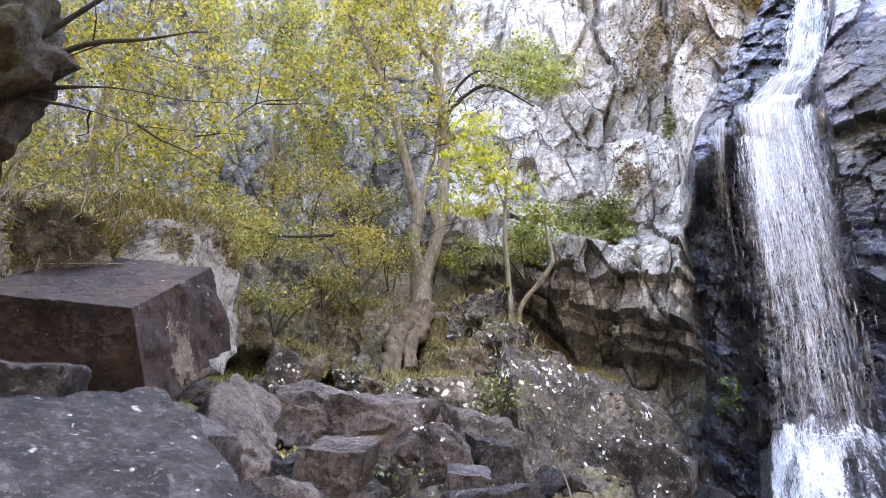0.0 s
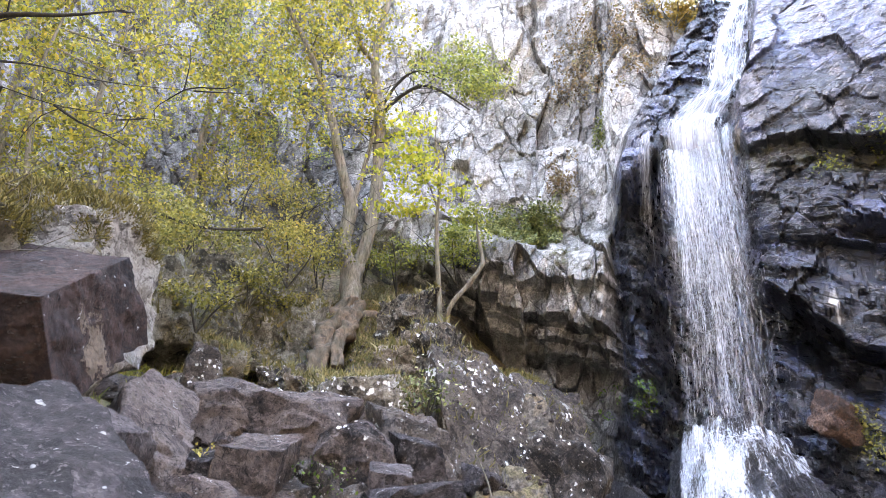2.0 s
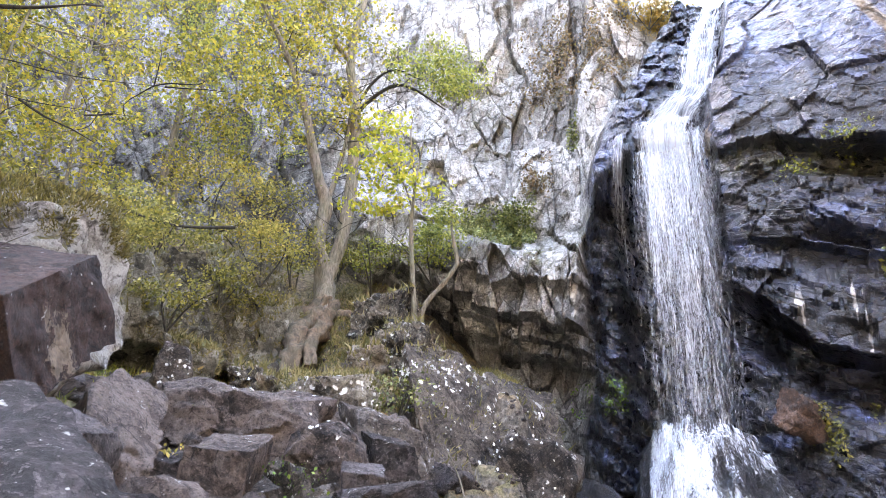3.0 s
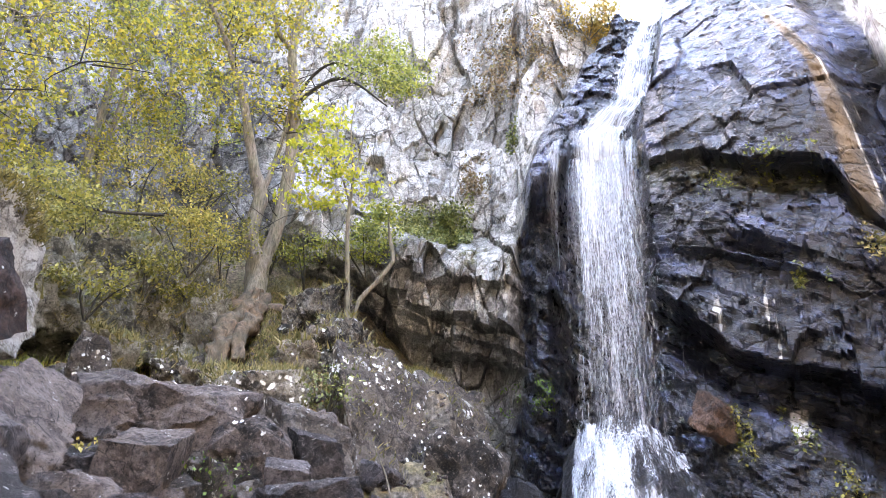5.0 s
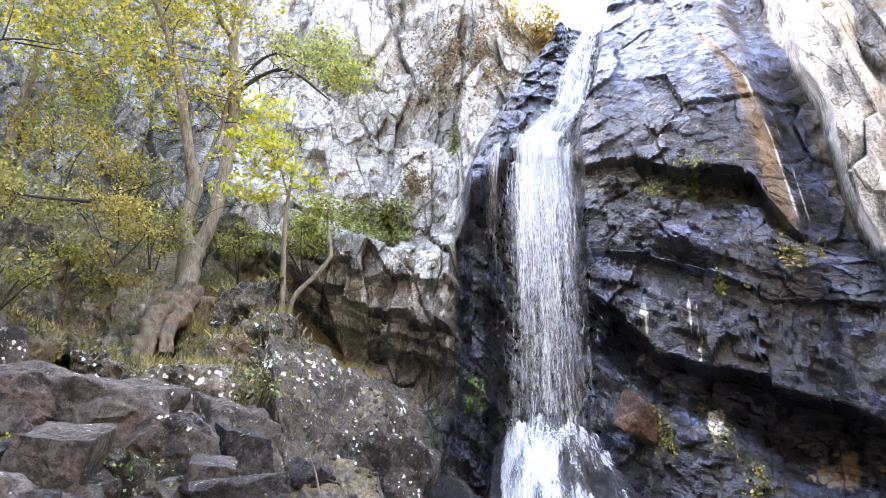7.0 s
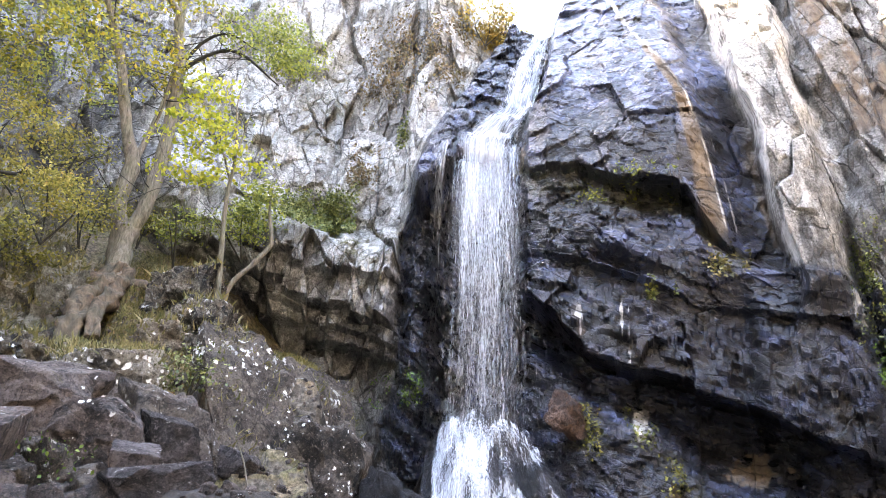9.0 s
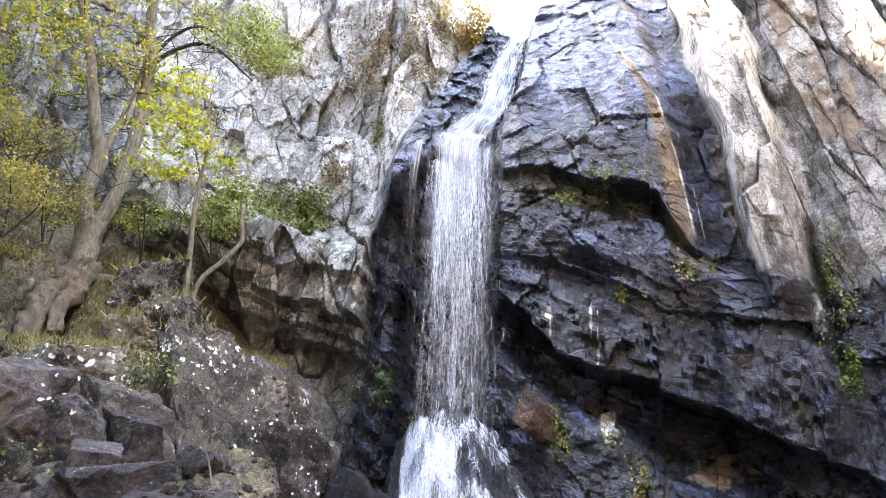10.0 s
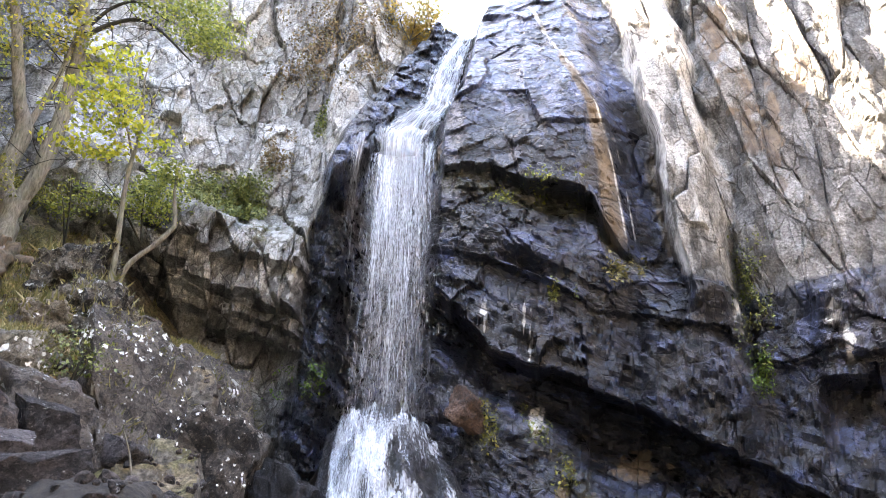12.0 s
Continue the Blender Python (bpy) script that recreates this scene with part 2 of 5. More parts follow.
SLABROCK = rock_material("pale_slab_rock", (0.46, 0.42, 0.34), (0.22, 0.195, 0.155), (0.03, 0.026, 0.02), 0.4, 0.5)
WETROCK = rock_material("wet_dark_rock", (0.05, 0.051, 0.062), (0.022, 0.0225, 0.028), (0.006, 0.006, 0.0075), 0.0, 0.5, damp=1.0)
RUSTY = rock_material("rusty_rock", (0.16, 0.09, 0.058), (0.08, 0.046, 0.032), (0.03, 0.019, 0.015), 0.05, 0.35)


def soil_material():
    n = Net("slope_soil")
    sep = n.node("SeparateXYZ", Vector=n.node("NewGeometry").outputs["Normal"])
    fine, blotch = n.noise(9, 9, 0.75), n.noise(3.1, 8, 0.72, n.coords((1, 1, 1), (0.4, 0.2, 0.9)))
    bare = n.ramp(n.sum((sep.outputs["Z"], 1.0), (n.noise(2.5, 6, 0.7), 0.5)), (0.74, 1.0), (0.88, 0.0))
    stone = n.ramp(fine, (0.34, (0.016, 0.0145, 0.012)), (0.5, (0.10, 0.086, 0.068)), (0.64, (0.24, 0.21, 0.17)))
    stone = n.mix(n.ramp(blotch, (0.66, 0.0), (0.69, 0.9)), stone, (0.60, 0.60, 0.56))
    a, b = n.noise(1.1, 6, 0.65), n.noise(14, 8, 0.75)
    col = n.ramp(b, (0.36, (0.035, 0.026, 0.016)), (0.5, (0.16, 0.12, 0.075)), (0.64, (0.34, 0.26, 0.17)))
    green = n.ramp(b, (0.36, (0.022, 0.026, 0.008)), (0.64, (0.17, 0.165, 0.06)))
    col = n.mix(n.ramp(a, (0.42, 0.0), (0.58, 0.8)), col, green)
    col = n.mix(bare, col, stone)
    h = n.sum((n.facets(6.0, n.coords()), 0.5), (b, 0.05))
    return n.done(col, 0.95, n.bump(h, 1.0, 1.0))


def bark_material(name, light, dark, scale=1.0, moss=1.0):
    n = Net(name)
    v = n.coords((1, 1, 0.22))
    a, b = n.noise(22 * scale, 8, 0.7, v), n.noise(2.2, 4, 0.6)
    col = n.mix(n.ramp(b, (0.4, 0.0), (0.62, 0.75)), n.ramp(a, (0.3, dark), (0.7, light)), n.ramp(a, (0.3, (0.05 * moss, 0.047 * moss, 0.025 * moss)), (0.7, (0.26 * moss, 0.25 * moss, 0.17 * moss))))
    return n.done(col, 0.92, n.bump(a, 1.0, 0.03))


def leaf_material(name, stops, through=0.45):
    """Leaves that differ one by one in tone, with light coming through them."""
    n = Net(name)
    isl = n.node("NewGeometry").outputs["Random Per Island"]
    col = n.ramp(isl, *stops)
    col = n.mix(n.math("MULTIPLY", n.noise(1.3, 3, 0.5), 0.5), col, n.mix(1.0, col, (0.55, 0.6, 0.5), "MULTIPLY"))
    n.done(col, 0.55)
    tr = n.node("BsdfTranslucent", Color=col)
    m = n.node("MixShader", Fac=through)
    n.put(m.inputs[1], n.bsdf.outputs[0])
    n.put(m.inputs[2], tr.outputs[0])
    n.put(n.out.inputs["Surface"], m.outputs[0])
    return n.mat


SOIL = soil_material()


# dark earth; its near-black colour also holds the shade between stones
def earth_material():
    n = Net("shade_dark_earth")
    b = n.noise(18, 8, 0.75)
    return n.done(n.ramp(b, (0.36, (0.008, 0.007, 0.006)), (0.64, (0.06, 0.05, 0.04))), 0.9, n.bump(b, 1.0, 0.05))


EARTH = earth_material()
BARK = bark_material("grey_bark", (0.34, 0.29, 0.23), (0.05, 0.04, 0.03))
BARK_DARK = bark_material("dark_bark", (0.055, 0.046, 0.034), (0.008, 0.007, 0.005), 1.0, 0.22)


def rugged_bark():
    n = Net("rugged_mossy_bark")
    a, b, c = n.noise(11, 10, 0.8), n.noise(3.2, 6, 0.65), n.noise(38, 6, 0.75)
    col = n.ramp(n.sum((a, 0.6), (c, 0.4)), (0.38, (0.006, 0.0045, 0.0035)), (0.5, (0.040, 0.029, 0.020)), (0.64, (0.13, 0.10, 0.07)))
    col = n.mix(n.ramp(b, (0.5, 0.0), (0.6, 0.8)), col, n.ramp(c, (0.35, (0.02, 0.02, 0.006)), (0.65, (0.11, 0.10, 0.03))))
    return n.done(col, 0.95, n.bump(n.sum((a, 0.12), (b, 0.15), (c, 0.03)), 1.0, 1.0))


BARK_MOSSY = rugged_bark()
BARK_BROWN = bark_material("brown_root_bark", (0.26, 0.17, 0.105), (0.012, 0.008, 0.006), 0.5, 0.4)
LEAF_YELLOW = leaf_material("yellow_green_leaves", ((0.0, (0.13, 0.135, 0.03)), (0.45, (0.33, 0.305, 0.045)), (0.8, (0.52, 0.44, 0.055)), (1.0, (0.55, 0.38, 0.05))), 0.5)
LEAF_BRIGHT = leaf_material("bright_lime_leaves", ((0.0, (0.30, 0.34, 0.04)), (0.6, (0.58, 0.57, 0.07)), (1.0, (0.76, 0.64, 0.08))), 0.5)
LEAF_GREEN = leaf_material("green_leaves", ((0.0, (0.13, 0.165, 0.045)), (0.5, (0.31, 0.34, 0.085)), (1.0, (0.52, 0.50, 0.11))), 0.5)
LEAF_OLIVE = leaf_material("olive_leaves", ((0.0, (0.12, 0.125, 0.036)), (0.5, (0.29, 0.275, 0.07)), (1.0, (0.50, 0.42, 0.09))), 0.4)
LEAF_AMBER = leaf_material("amber_leaves", ((0.0, (0.20, 0.18, 0.05)), (0.5, (0.42, 0.37, 0.085)), (0.85, (0.62, 0.50, 0.13)), (1.0, (0.56, 0.37, 0.09))), 0.5)
LEAF_IVY = leaf_material("ivy_leaves", ((0.0, (0.06, 0.085, 0.022)), (0.6, (0.19, 0.215, 0.06)), (1.0, (0.38, 0.38, 0.12))), 0.2)
GRASS_DRY = leaf_material("dry_grass", ((0.0, (0.10, 0.105, 0.035)), (0.5, (0.25, 0.225, 0.085)), (1.0, (0.42, 0.34, 0.16))), 0.3)
MOSS = leaf_material("moss", ((0.0, (0.05, 0.045, 0.010)), (0.5, (0.17, 0.145, 0.032)), (1.0, (0.33, 0.27, 0.07))), 0.1)
FERN = leaf_material("fern_leaves", ((0.0, (0.05, 0.10, 0.015)), (0.6, (0.14, 0.24, 0.04)), (1.0, (0.26, 0.36, 0.07))), 0.35)
TUFT = leaf_material("brown_tufts", ((0.0, (0.10, 0.075, 0.04)), (0.5, (0.25, 0.18, 0.10)), (0.85, (0.40, 0.28, 0.16)), (1.0, (0.26, 0.26, 0.09))), 0.3)
RIMLEAF = leaf_material("golden_leaves", ((0.0, (0.35, 0.24, 0.06)), (0.5, (0.55, 0.38, 0.10)), (1.0, (0.66, 0.50, 0.16))), 0.5)
LITTER = leaf_material("fallen_leaves", ((0.0, (0.16, 0.09, 0.04)), (0.6, (0.42, 0.27, 0.12)), (1.0, (0.62, 0.49, 0.28))), 0.1)


def water_material(name, alpha, lo, hi, colour=(0.86, 0.90, 0.97), stretch=0.3):
    """White water: broken into streaks that run along the fall."""
    n = Net(name)
    streak = n.noise(9, 7, 0.7, n.coords((2.6, 2.6, stretch)) if stretch < 0.5 else n.coords((0.55, 0.55, 0.3)))
    fac = n.math("MULTIPLY", n.ramp(streak, (lo, 0.0), (hi, 1.0)), alpha)
    n.done(colour, 0.25, Alpha=1.0)
    tr = n.node("BsdfTranslucent", Color=(*colour, 1))
    m = n.node("MixShader", Fac=0.5)
    n.put(m.inputs[1], n.bsdf.outputs[0])
    n.put(m.inputs[2], tr.outputs[0])
    clear = n.node("BsdfTransparent")
    m2 = n.node("MixShader", Fac=fac)
    n.put(m2.inputs[1], clear.outputs[0])
    n.put(m2.inputs[2], m.outputs[0])
    n.put(n.out.inputs["Surface"], m2.outputs[0])
    return n.mat


WATER_STRAND = water_material("falling_water", 0.47, 0.34, 0.66, (0.93, 0.94, 0.97))
def water_sheet_material():
    """White water: streaks along the flow, closed where the sheet is thick and torn open where it is thin."""
    n = Net("broken_white_water")
    flow = n.node("Attribute")
    flow.attribute_name = "flow"

    def streak(scale, detail):
        m = n.node("Mapping", Vector=flow.outputs["Vector"])
        m.inputs["Scale"].default_value = scale
        return n.noise(1.0, detail, 0.62, m.outputs[0], 0.3)

    f = n.sum((streak((6.0, 0.30, 1), 5), 1.7), (streak((26, 1.6, 1), 5), 1.9), (streak((36, 8.0, 1), 4), 1.8), (n.attr("thick"), 1.35))
    fac = n.math("SUBTRACT", f, 3.18)
    n.done((0.80, 0.85, 0.91), 0.3)
    m = n.node("MixShader", Fac=0.45)
    n.put(m.inputs[1], n.bsdf.outputs[0])
    n.put(m.inputs[2], n.node("BsdfTranslucent", Color=(0.80, 0.85, 0.91, 1)).outputs[0])
    m2 = n.node("MixShader", Fac=fac)
    n.put(m2.inputs[1], n.node("BsdfTransparent").outputs[0])
    n.put(m2.inputs[2], m.outputs[0])
    n.put(n.out.inputs["Surface"], m2.outputs[0])
    return n.mat


WATER_SHEET = water_sheet_material()


def pool_material():
    n = Net("stream_water")
    return n.done((0.02, 0.025, 0.03), 0.08, n.bump(n.noise(6, 5, 0.6), 0.5, 0.05))


POOL = pool_material()


def lichen_material():
    n = Net("white_lichen")
    b = n.noise(30, 6, 0.7)
    return n.done(n.ramp(b, (0.3, (0.42, 0.42, 0.38)), (0.6, (0.74, 0.74, 0.70))), 0.95, n.bump(b, 0.8, 0.01))


LICHEN = lichen_material()

# ---- shared shapes ----


def smooth(a, b, x):
    t = np.clip((x - a) / (b - a), 0, 1)
    return t * t * (3 - 2 * t)


def curve_of(*pairs):
    """A line through (position, value) pairs, as a function."""
    xs, ys = zip(*pairs)
    return lambda x: np.interp(x, xs, ys)


def hash01(i, j, k):
    v = np.sin(i * 127.1 + j * 311.7 + k * 74.7) * 43758.5453
    return v - np.floor(v)


def value_noise(x, y, seed=0):
    i, j = np.floor(x), np.floor(y)
    a, b = x - i, y - j
    a, b = a * a * (3 - 2 * a), b * b * (3 - 2 * b)
    h = lambda p, q: hash01(p, q, seed)  # noqa: E731
    return (h(i, j) * (1 - a) + h(i + 1, j) * a) * (1 - b) + (h(i, j + 1) * (1 - a) + h(i + 1, j + 1) * a) * b - 0.5


def fractal(x, y, seed=0, octaves=5, gain=0.5):
    total, amp = 0, 1.0
    for o in range(octaves):
        total = total + amp * value_noise(x * 2**o + 17.3 * o, y * 2**o + 5.1 * o, seed + o)
        amp *= gain
    return total


def blocks(x, y, seed=0, soft=0.10):
    """Broken rock: every cell is a face of its own, set in or out and tilted. Returns the relief and the distance to the next joint."""
    i0, j0 = np.floor(x), np.floor(y)
    best, second = np.full(x.shape, 9.0), np.full(x.shape, 9.0)
    relief, other = np.zeros(x.shape), np.zeros(x.shape)
    for di in (-1, 0, 1):
        for dj in (-1, 0, 1):
            i, j = i0 + di, j0 + dj
            px, py = i + 0.1 + 0.8 * hash01(i, j, seed), j + 0.1 + 0.8 * hash01(i, j, seed + 9)
            d = np.abs(x - px) * 0.55 + np.abs(y - py) * 0.45 + 0.3 * np.hypot(x - px, y - py)
            r = (hash01(i, j, seed + 3) - 0.5) + (x - px) * (hash01(i, j, seed + 5) - 0.5) * 1.5 + (y - py) * (hash01(i, j, seed + 7) - 0.45) * 1.2
            near, next_ = d < best, d < second
            other = np.where(near, relief, np.where(next_, r, other))
            second = np.where(near, best, np.where(next_, d, second))
            relief = np.where(near, r, relief)
            best = np.where(near, d, best)
    gap = second - best
    k = np.clip(0.5 + 0.5 * gap / soft, 0, 1)
    return relief * k + other * (1 - k), gap


def mesh_from(name, verts, faces, material, flat=True):
    me = bpy.data.meshes.new(name)
    me.from_pydata([tuple(v) for v in verts], [], faces)
    me.materials.append(material)
    if not flat:
        me.polygons.foreach_set("use_smooth", [True] * len(me.polygons))
    me.update()
    return me


def grid_faces(rows, cols):
    a = (np.arange(rows - 1)[:, None] * cols + np.arange(cols - 1)[None, :]).ravel()
    return np.stack([a, a + 1, a + 1 + cols, a + cols], 1).tolist()


def part(name, bm, material, parent, label=""):
    """One mesh object under a thing or under a part."""
    me = bpy.data.meshes.new(name)
    bm.to_mesh(me)
    bm.free()
    me.materials.append(material)
    ob = new(name, me)
    ob.parent = parent
    return tagged(ob, label)


def spot(bearing, far, z=0.0):
    """A place by its bearing in degrees (clockwise from ahead) and its distance over the ground from the viewpoint."""
    a = radians(bearing)
    return Vector((math.sin(a) * far, math.cos(a) * far, z))


# ---- the gorge walls: a bowl of rock round the viewpoint ----
FAR = curve_of((-60, 14), (-48, 15.5), (-35, 17.5), (-20, 19), (-10, 18), (0, 16.8), (7, 16.1), (14, 15.6), (19, 15.0), (22, 14.2), (22.8, 13.7), (23.6, 13.4), (25.5, 13.5), (27, 14.0),
               (31.4, 14.2), (32.4, 13.5), (33.2, 12.3), (34.2, 11.75), (36, 11.45), (38, 11.35), (42, 11.15), (48, 11.3), (54, 11.9), (58, 12.0), (60.5, 12.3), (63, 12.5), (70, 12.4), (80, 12.6), (110, 13.5))
# left of bearing 24 the unseen rim is raised to block the sun
RIM = curve_of((-60, 20), (-20, 24), (12, 24), (20, 22), (24, 20), (26.8, 17.0), (28, 14.7), (30.5, 13.7), (33, 13.2), (35, 12.9), (36.4, 12.7), (37.4, 12.6), (38, 12.8), (40, 13.0), (42, 13.4), (43.5, 15), (50, 18), (62, 19), (110, 19))
LEDGE = curve_of((-60, 7.2), (-6, 7.2), (0.6, 6.2), (7, 5.2), (12.5, 4.5), (17.7, 4.0), (21.8, 3.75), (24, 3.5), (30, 3.0))
BROW = curve_of((32, 8.1), (32.9, 8.0), (34.3, 7.2), (39, 7.06), (42.4, 6.68), (46.2, 6.55), (48.8, 6.45), (49.8, 6.0), (51.5, 5.4), (54, 5.1), (56.7, 4.9), (62, 4.6), (70, 4.9), (90, 5.0))
STEP = curve_of((32, 5.7), (33.9, 5.52), (38.3, 5.23), (44.2, 4.75), (49.2, 4.35), (53.5, 4.2), (58.9, 4.0), (63, 3.5), (90, 3.9))
HOOD = curve_of((32, 5.0), (34.5, 4.69), (35.9, 4.39), (37.6, 3.99), (39.7, 3.5), (43.3, 3.28), (48.2, 3.08), (51, 2.81), (55.4, 2.31), (59.1, 2.09), (63, 1.7), (67, 1.2), (75, 0.8), (90, 0.8))
EDGE = curve_of((0, 21.6), (4.3, 22.0), (6.5, 22.2), (7.7, 22.6), (8.7, 23.4), (9.6, 25.4), (10.4, 27.4), (11.2, 28.0), (12.2, 30.0), (13.2, 31.5), (16, 33.5))
CRAG_EDGE = curve_of((0, 33.0), (7.0, 33.0), (8.0, 32.6), (8.5, 33.4), (9.2, 35.2), (10.4, 35.9), (11.6, 36.3), (12.8, 36.7))
WHITE_RUN = curve_of((3.5, 57.4), (4.94, 56.7), (5.9, 55.7), (7.55, 54.7), (8.6, 53.6), (10.2, 52.3), (12, 51.0), (19, 46))
CLEFT = curve_of((0, 63), (2.96, 61.7), (3.9, 60.8), (4.9, 60.8), (7.36, 59.7), (9.5, 58.3), (12, 56.6), (19, 52))
OCHRE = curve_of((4.8, 50.7), (6.08, 50.1), (7.07, 49.6), (8.32, 48.4), (9.54, 45.8), (11, 43.6), (12.9, 41.2))


def wobble(u):
    a = np.radians(u) * 13.0
    jag, _ = blocks(a / 0.45, a * 0 + 0.5, 35, 0.02)
    return 0.14 * fractal(a * 0.9, a * 0 + 2.0, 31, 5, 0.55) + 0.10 * jag


def edge_lines(u):
    """Heights of the overhanging edges, from the lowest up, that rows of the rock's mesh keep to."""
    k = smooth(24, 33, u)
    w = wobble(u)
    low = LEDGE(u) * (1 - k) + HOOD(u) * k + w
    step = np.maximum((LEDGE(u) + 0.30) * (1 - k) + STEP(u) * k + w * (1 - 0.5 * k), low + 0.3)
    mid = np.maximum((LEDGE(u) + 0.65 - 0.012 * (u - 12)) * (1 - k) + BROW(u) * k + w * (1 - 0.3 * k), step + 0.3)
    top = np.maximum((LEDGE(u) + 1.25 + 0.02 * (u - 12)) * (1 - k) + (BROW(u) + 0.6) * k + w * (1 - 0.3 * k), mid + 0.3)
    return low, step, mid, top


ARC_U = np.linspace(-60, 110, 3401)
ARC_S = np.concatenate([[0], np.cumsum(np.hypot(np.diff(np.radians(ARC_U)) * FAR(ARC_U[1:]), 0.5 * np.diff(FAR(ARC_U))))])
ARC_S = ARC_S - np.interp(34, ARC_U, ARC_S)
ARC_EAST = float(np.interp(55, ARC_U, ARC_S))


def gorge(u, v):
    """Distance and height of the rock at bearing u (degrees), v metres up its face, and its layers; past the rim it runs back as a slope."""
    s = np.interp(u, ARC_U, ARC_S)
    rim = RIM(u) + 0.35 * fractal(s * 0.8, v * 0 + 3, 70, 4)
    z = np.minimum(v, rim)
    over = np.maximum(v - rim, 0)
    rag = 0.5 * fractal(s * 0 + 1, z * 1.3, 29, 4)
    edge = EDGE(z) + rag
    left = 1 - smooth(-0.9, 0.9, u - edge)
    crag = smooth(-0.7, 0.7, u - CRAG_EDGE(z) - 0.4 * rag)
    gully = (1 - left) * (1 - crag)
    wob = wobble(u)
    zl, zb, zs, zh = z - LEDGE(u) - wob, z - BROW(u) - wob * 0.7, z - STEP(u) - wob * 0.5, z - HOOD(u) - wob
    far = FAR(u)
    jag0, _ = blocks(s / 1.1 + 0.3 * z, z * 0 + 0.5, 71, 0.02)
    jag1, _ = blocks(s / 0.8 - 0.3 * z, z * 0 + 0.5, 73, 0.02)
    # left wall: overhanging ledge of stacked slabs, a shelf on it, then the tall face leaning back
    tier = lambda a, jag=jag1, k=0.05: smooth(a - k, a + k, zl + 0.32 * jag)  # noqa: E731
    ledge = -(0.6 * tier(0.0, jag0) + 0.3 * tier(0.3, jag0) + 0.45 * tier(0.65 - 0.012 * (u - 12)) + 0.35 * tier(1.25 + 0.02 * (u - 12))) * (1 - smooth(1.8, 3.2, zl)) + 0.22 * smooth(0.42, 0.5, zl) * (1 - tier(0.65 - 0.012 * (u - 12)))
    north = np.minimum(far, 14.6 + 0.25 * np.maximum(22 - u, 0)) + np.where(u > 22, 0.35, 0.0) * smooth(22, 23, u) + ledge * smooth(-4, 3, u) + 0.17 * np.maximum(z - 6, 0) + 0.2 * smooth(0.02, -0.25, zl) * smooth(-1.5, -0.9, zl) * smooth(-4, 3, u)
    # gully: back wall under the lip, the shelf, then the channel climbing away
    sill = 7.75 - 0.12 * np.maximum(26.5 - u, 0) ** 1.3
    shelf = smooth(-0.75, 0.0, z - sill)
    back = far + shelf * (12.25 - far) + 0.52 * np.maximum(z - sill - 0.1, 0) + 0.25 * smooth(29, 24, u) * smooth(0.3, 2.0, z - sill)
    back = back - 0.35 * smooth(25.8, 24.5, u) * smooth(0, 1.5, sill - z) + 0.12 * smooth(0.3, 0.6, np.abs(((z + 0.2 * u) / 0.55) % 1 - 0.5) * 2) * (1 - shelf)
    # dark crag: dome, brow, face with a step, hood and the hollow under it
    under = smooth(0.05, -0.06, zh)
    deep = curve_of((33, 1.6), (40, 1.3), (46, 1.5), (54, 1.4), (60, 1.0), (63, 0.45), (110, 0.45))(u)
    notch = 0.4 + 0.6 * np.exp(-(((u - 46.5) / 4.0) ** 2))
    crag_d = far - 0.5 * notch * smooth(-0.05, 0.08, zb) * smooth(54, 50, u) + 0.35 * notch * smooth(-0.6, -0.05, zb) * (1 - smooth(-0.05, 0.08, zb)) * smooth(54, 50, u)
    crag_d = crag_d + (0.30 * np.maximum(z - 7.6, 0) + 0.26 * np.maximum(z - 9.2, 0)) * (1 - 0.75 * smooth(48, 56, u))
    cut = np.exp(-(((u - 42.5) / 3.6) ** 2))
    crag_d = crag_d - (0.12 + 0.16 * cut) * smooth(-0.04, 0.07, zs) * smooth(1.6, 0.5, zs) + 0.5 * cut * smooth(0.06, 0.12, zs) * smooth(0.55 + 0.05 * (u - 42.5), 0.15, zs) * smooth(39.6, 40.6, u)
    crag_d = crag_d - 0.45 * smooth(0.08, -0.08, zb) * smooth(52, 54, u) * smooth(62, 60, u)
    crag_d = crag_d + under * (deep - (deep + 0.12 * smooth(38, 42, u)) * smooth(0.30 + 0.25 * smooth(42, 50, u), 1.25 + 0.5 * smooth(42, 50, u), -zh) - 0.12 * np.maximum(-zh - 1.2, 0) * smooth(38, 42, u) + 0.5 * smooth(38.5, 36, u))
    # right wall: a recess between the ochre and the white runs, a rounded column, the cleft, tall facets
    torn = 0.9 * fractal(s * 0.7, z * 0.9, 101, 4, 0.6)
    q, c = u - WHITE_RUN(z) - torn, u - CLEFT(z) - 1.3 * torn
    hi = smooth(4.0, 4.9, z)
    crag_d = crag_d + hi * (0.35 * smooth(-0.15, -0.55, q) * smooth(-5.0, -3.0, q) - 0.5 * smooth(-0.3, 0.5, q) * smooth(0.0, -1.4, c)) + 0.55 * np.exp(-((c / 0.5) ** 2)) * smooth(3.0, 4.2, z) * np.clip(0.6 + 1.2 * fractal(s * 0.5, z * 0.8, 103, 3), 0.1, 1.2) - 0.25 * smooth(0.6, 2.4, c) * hi
    shelf_e = z - 3.25 - 0.04 * (u - 68) - wob
    crag_d = crag_d + smooth(65.3, 66.5, u) * (0.6 * smooth(0.05, -0.06, shelf_e) * smooth(-1.4, -0.4, shelf_e) - 0.3 * smooth(-0.06, 0.05, shelf_e) * smooth(1.7, 1.4, shelf_e))
    d = north * left + back * gully + crag_d * crag
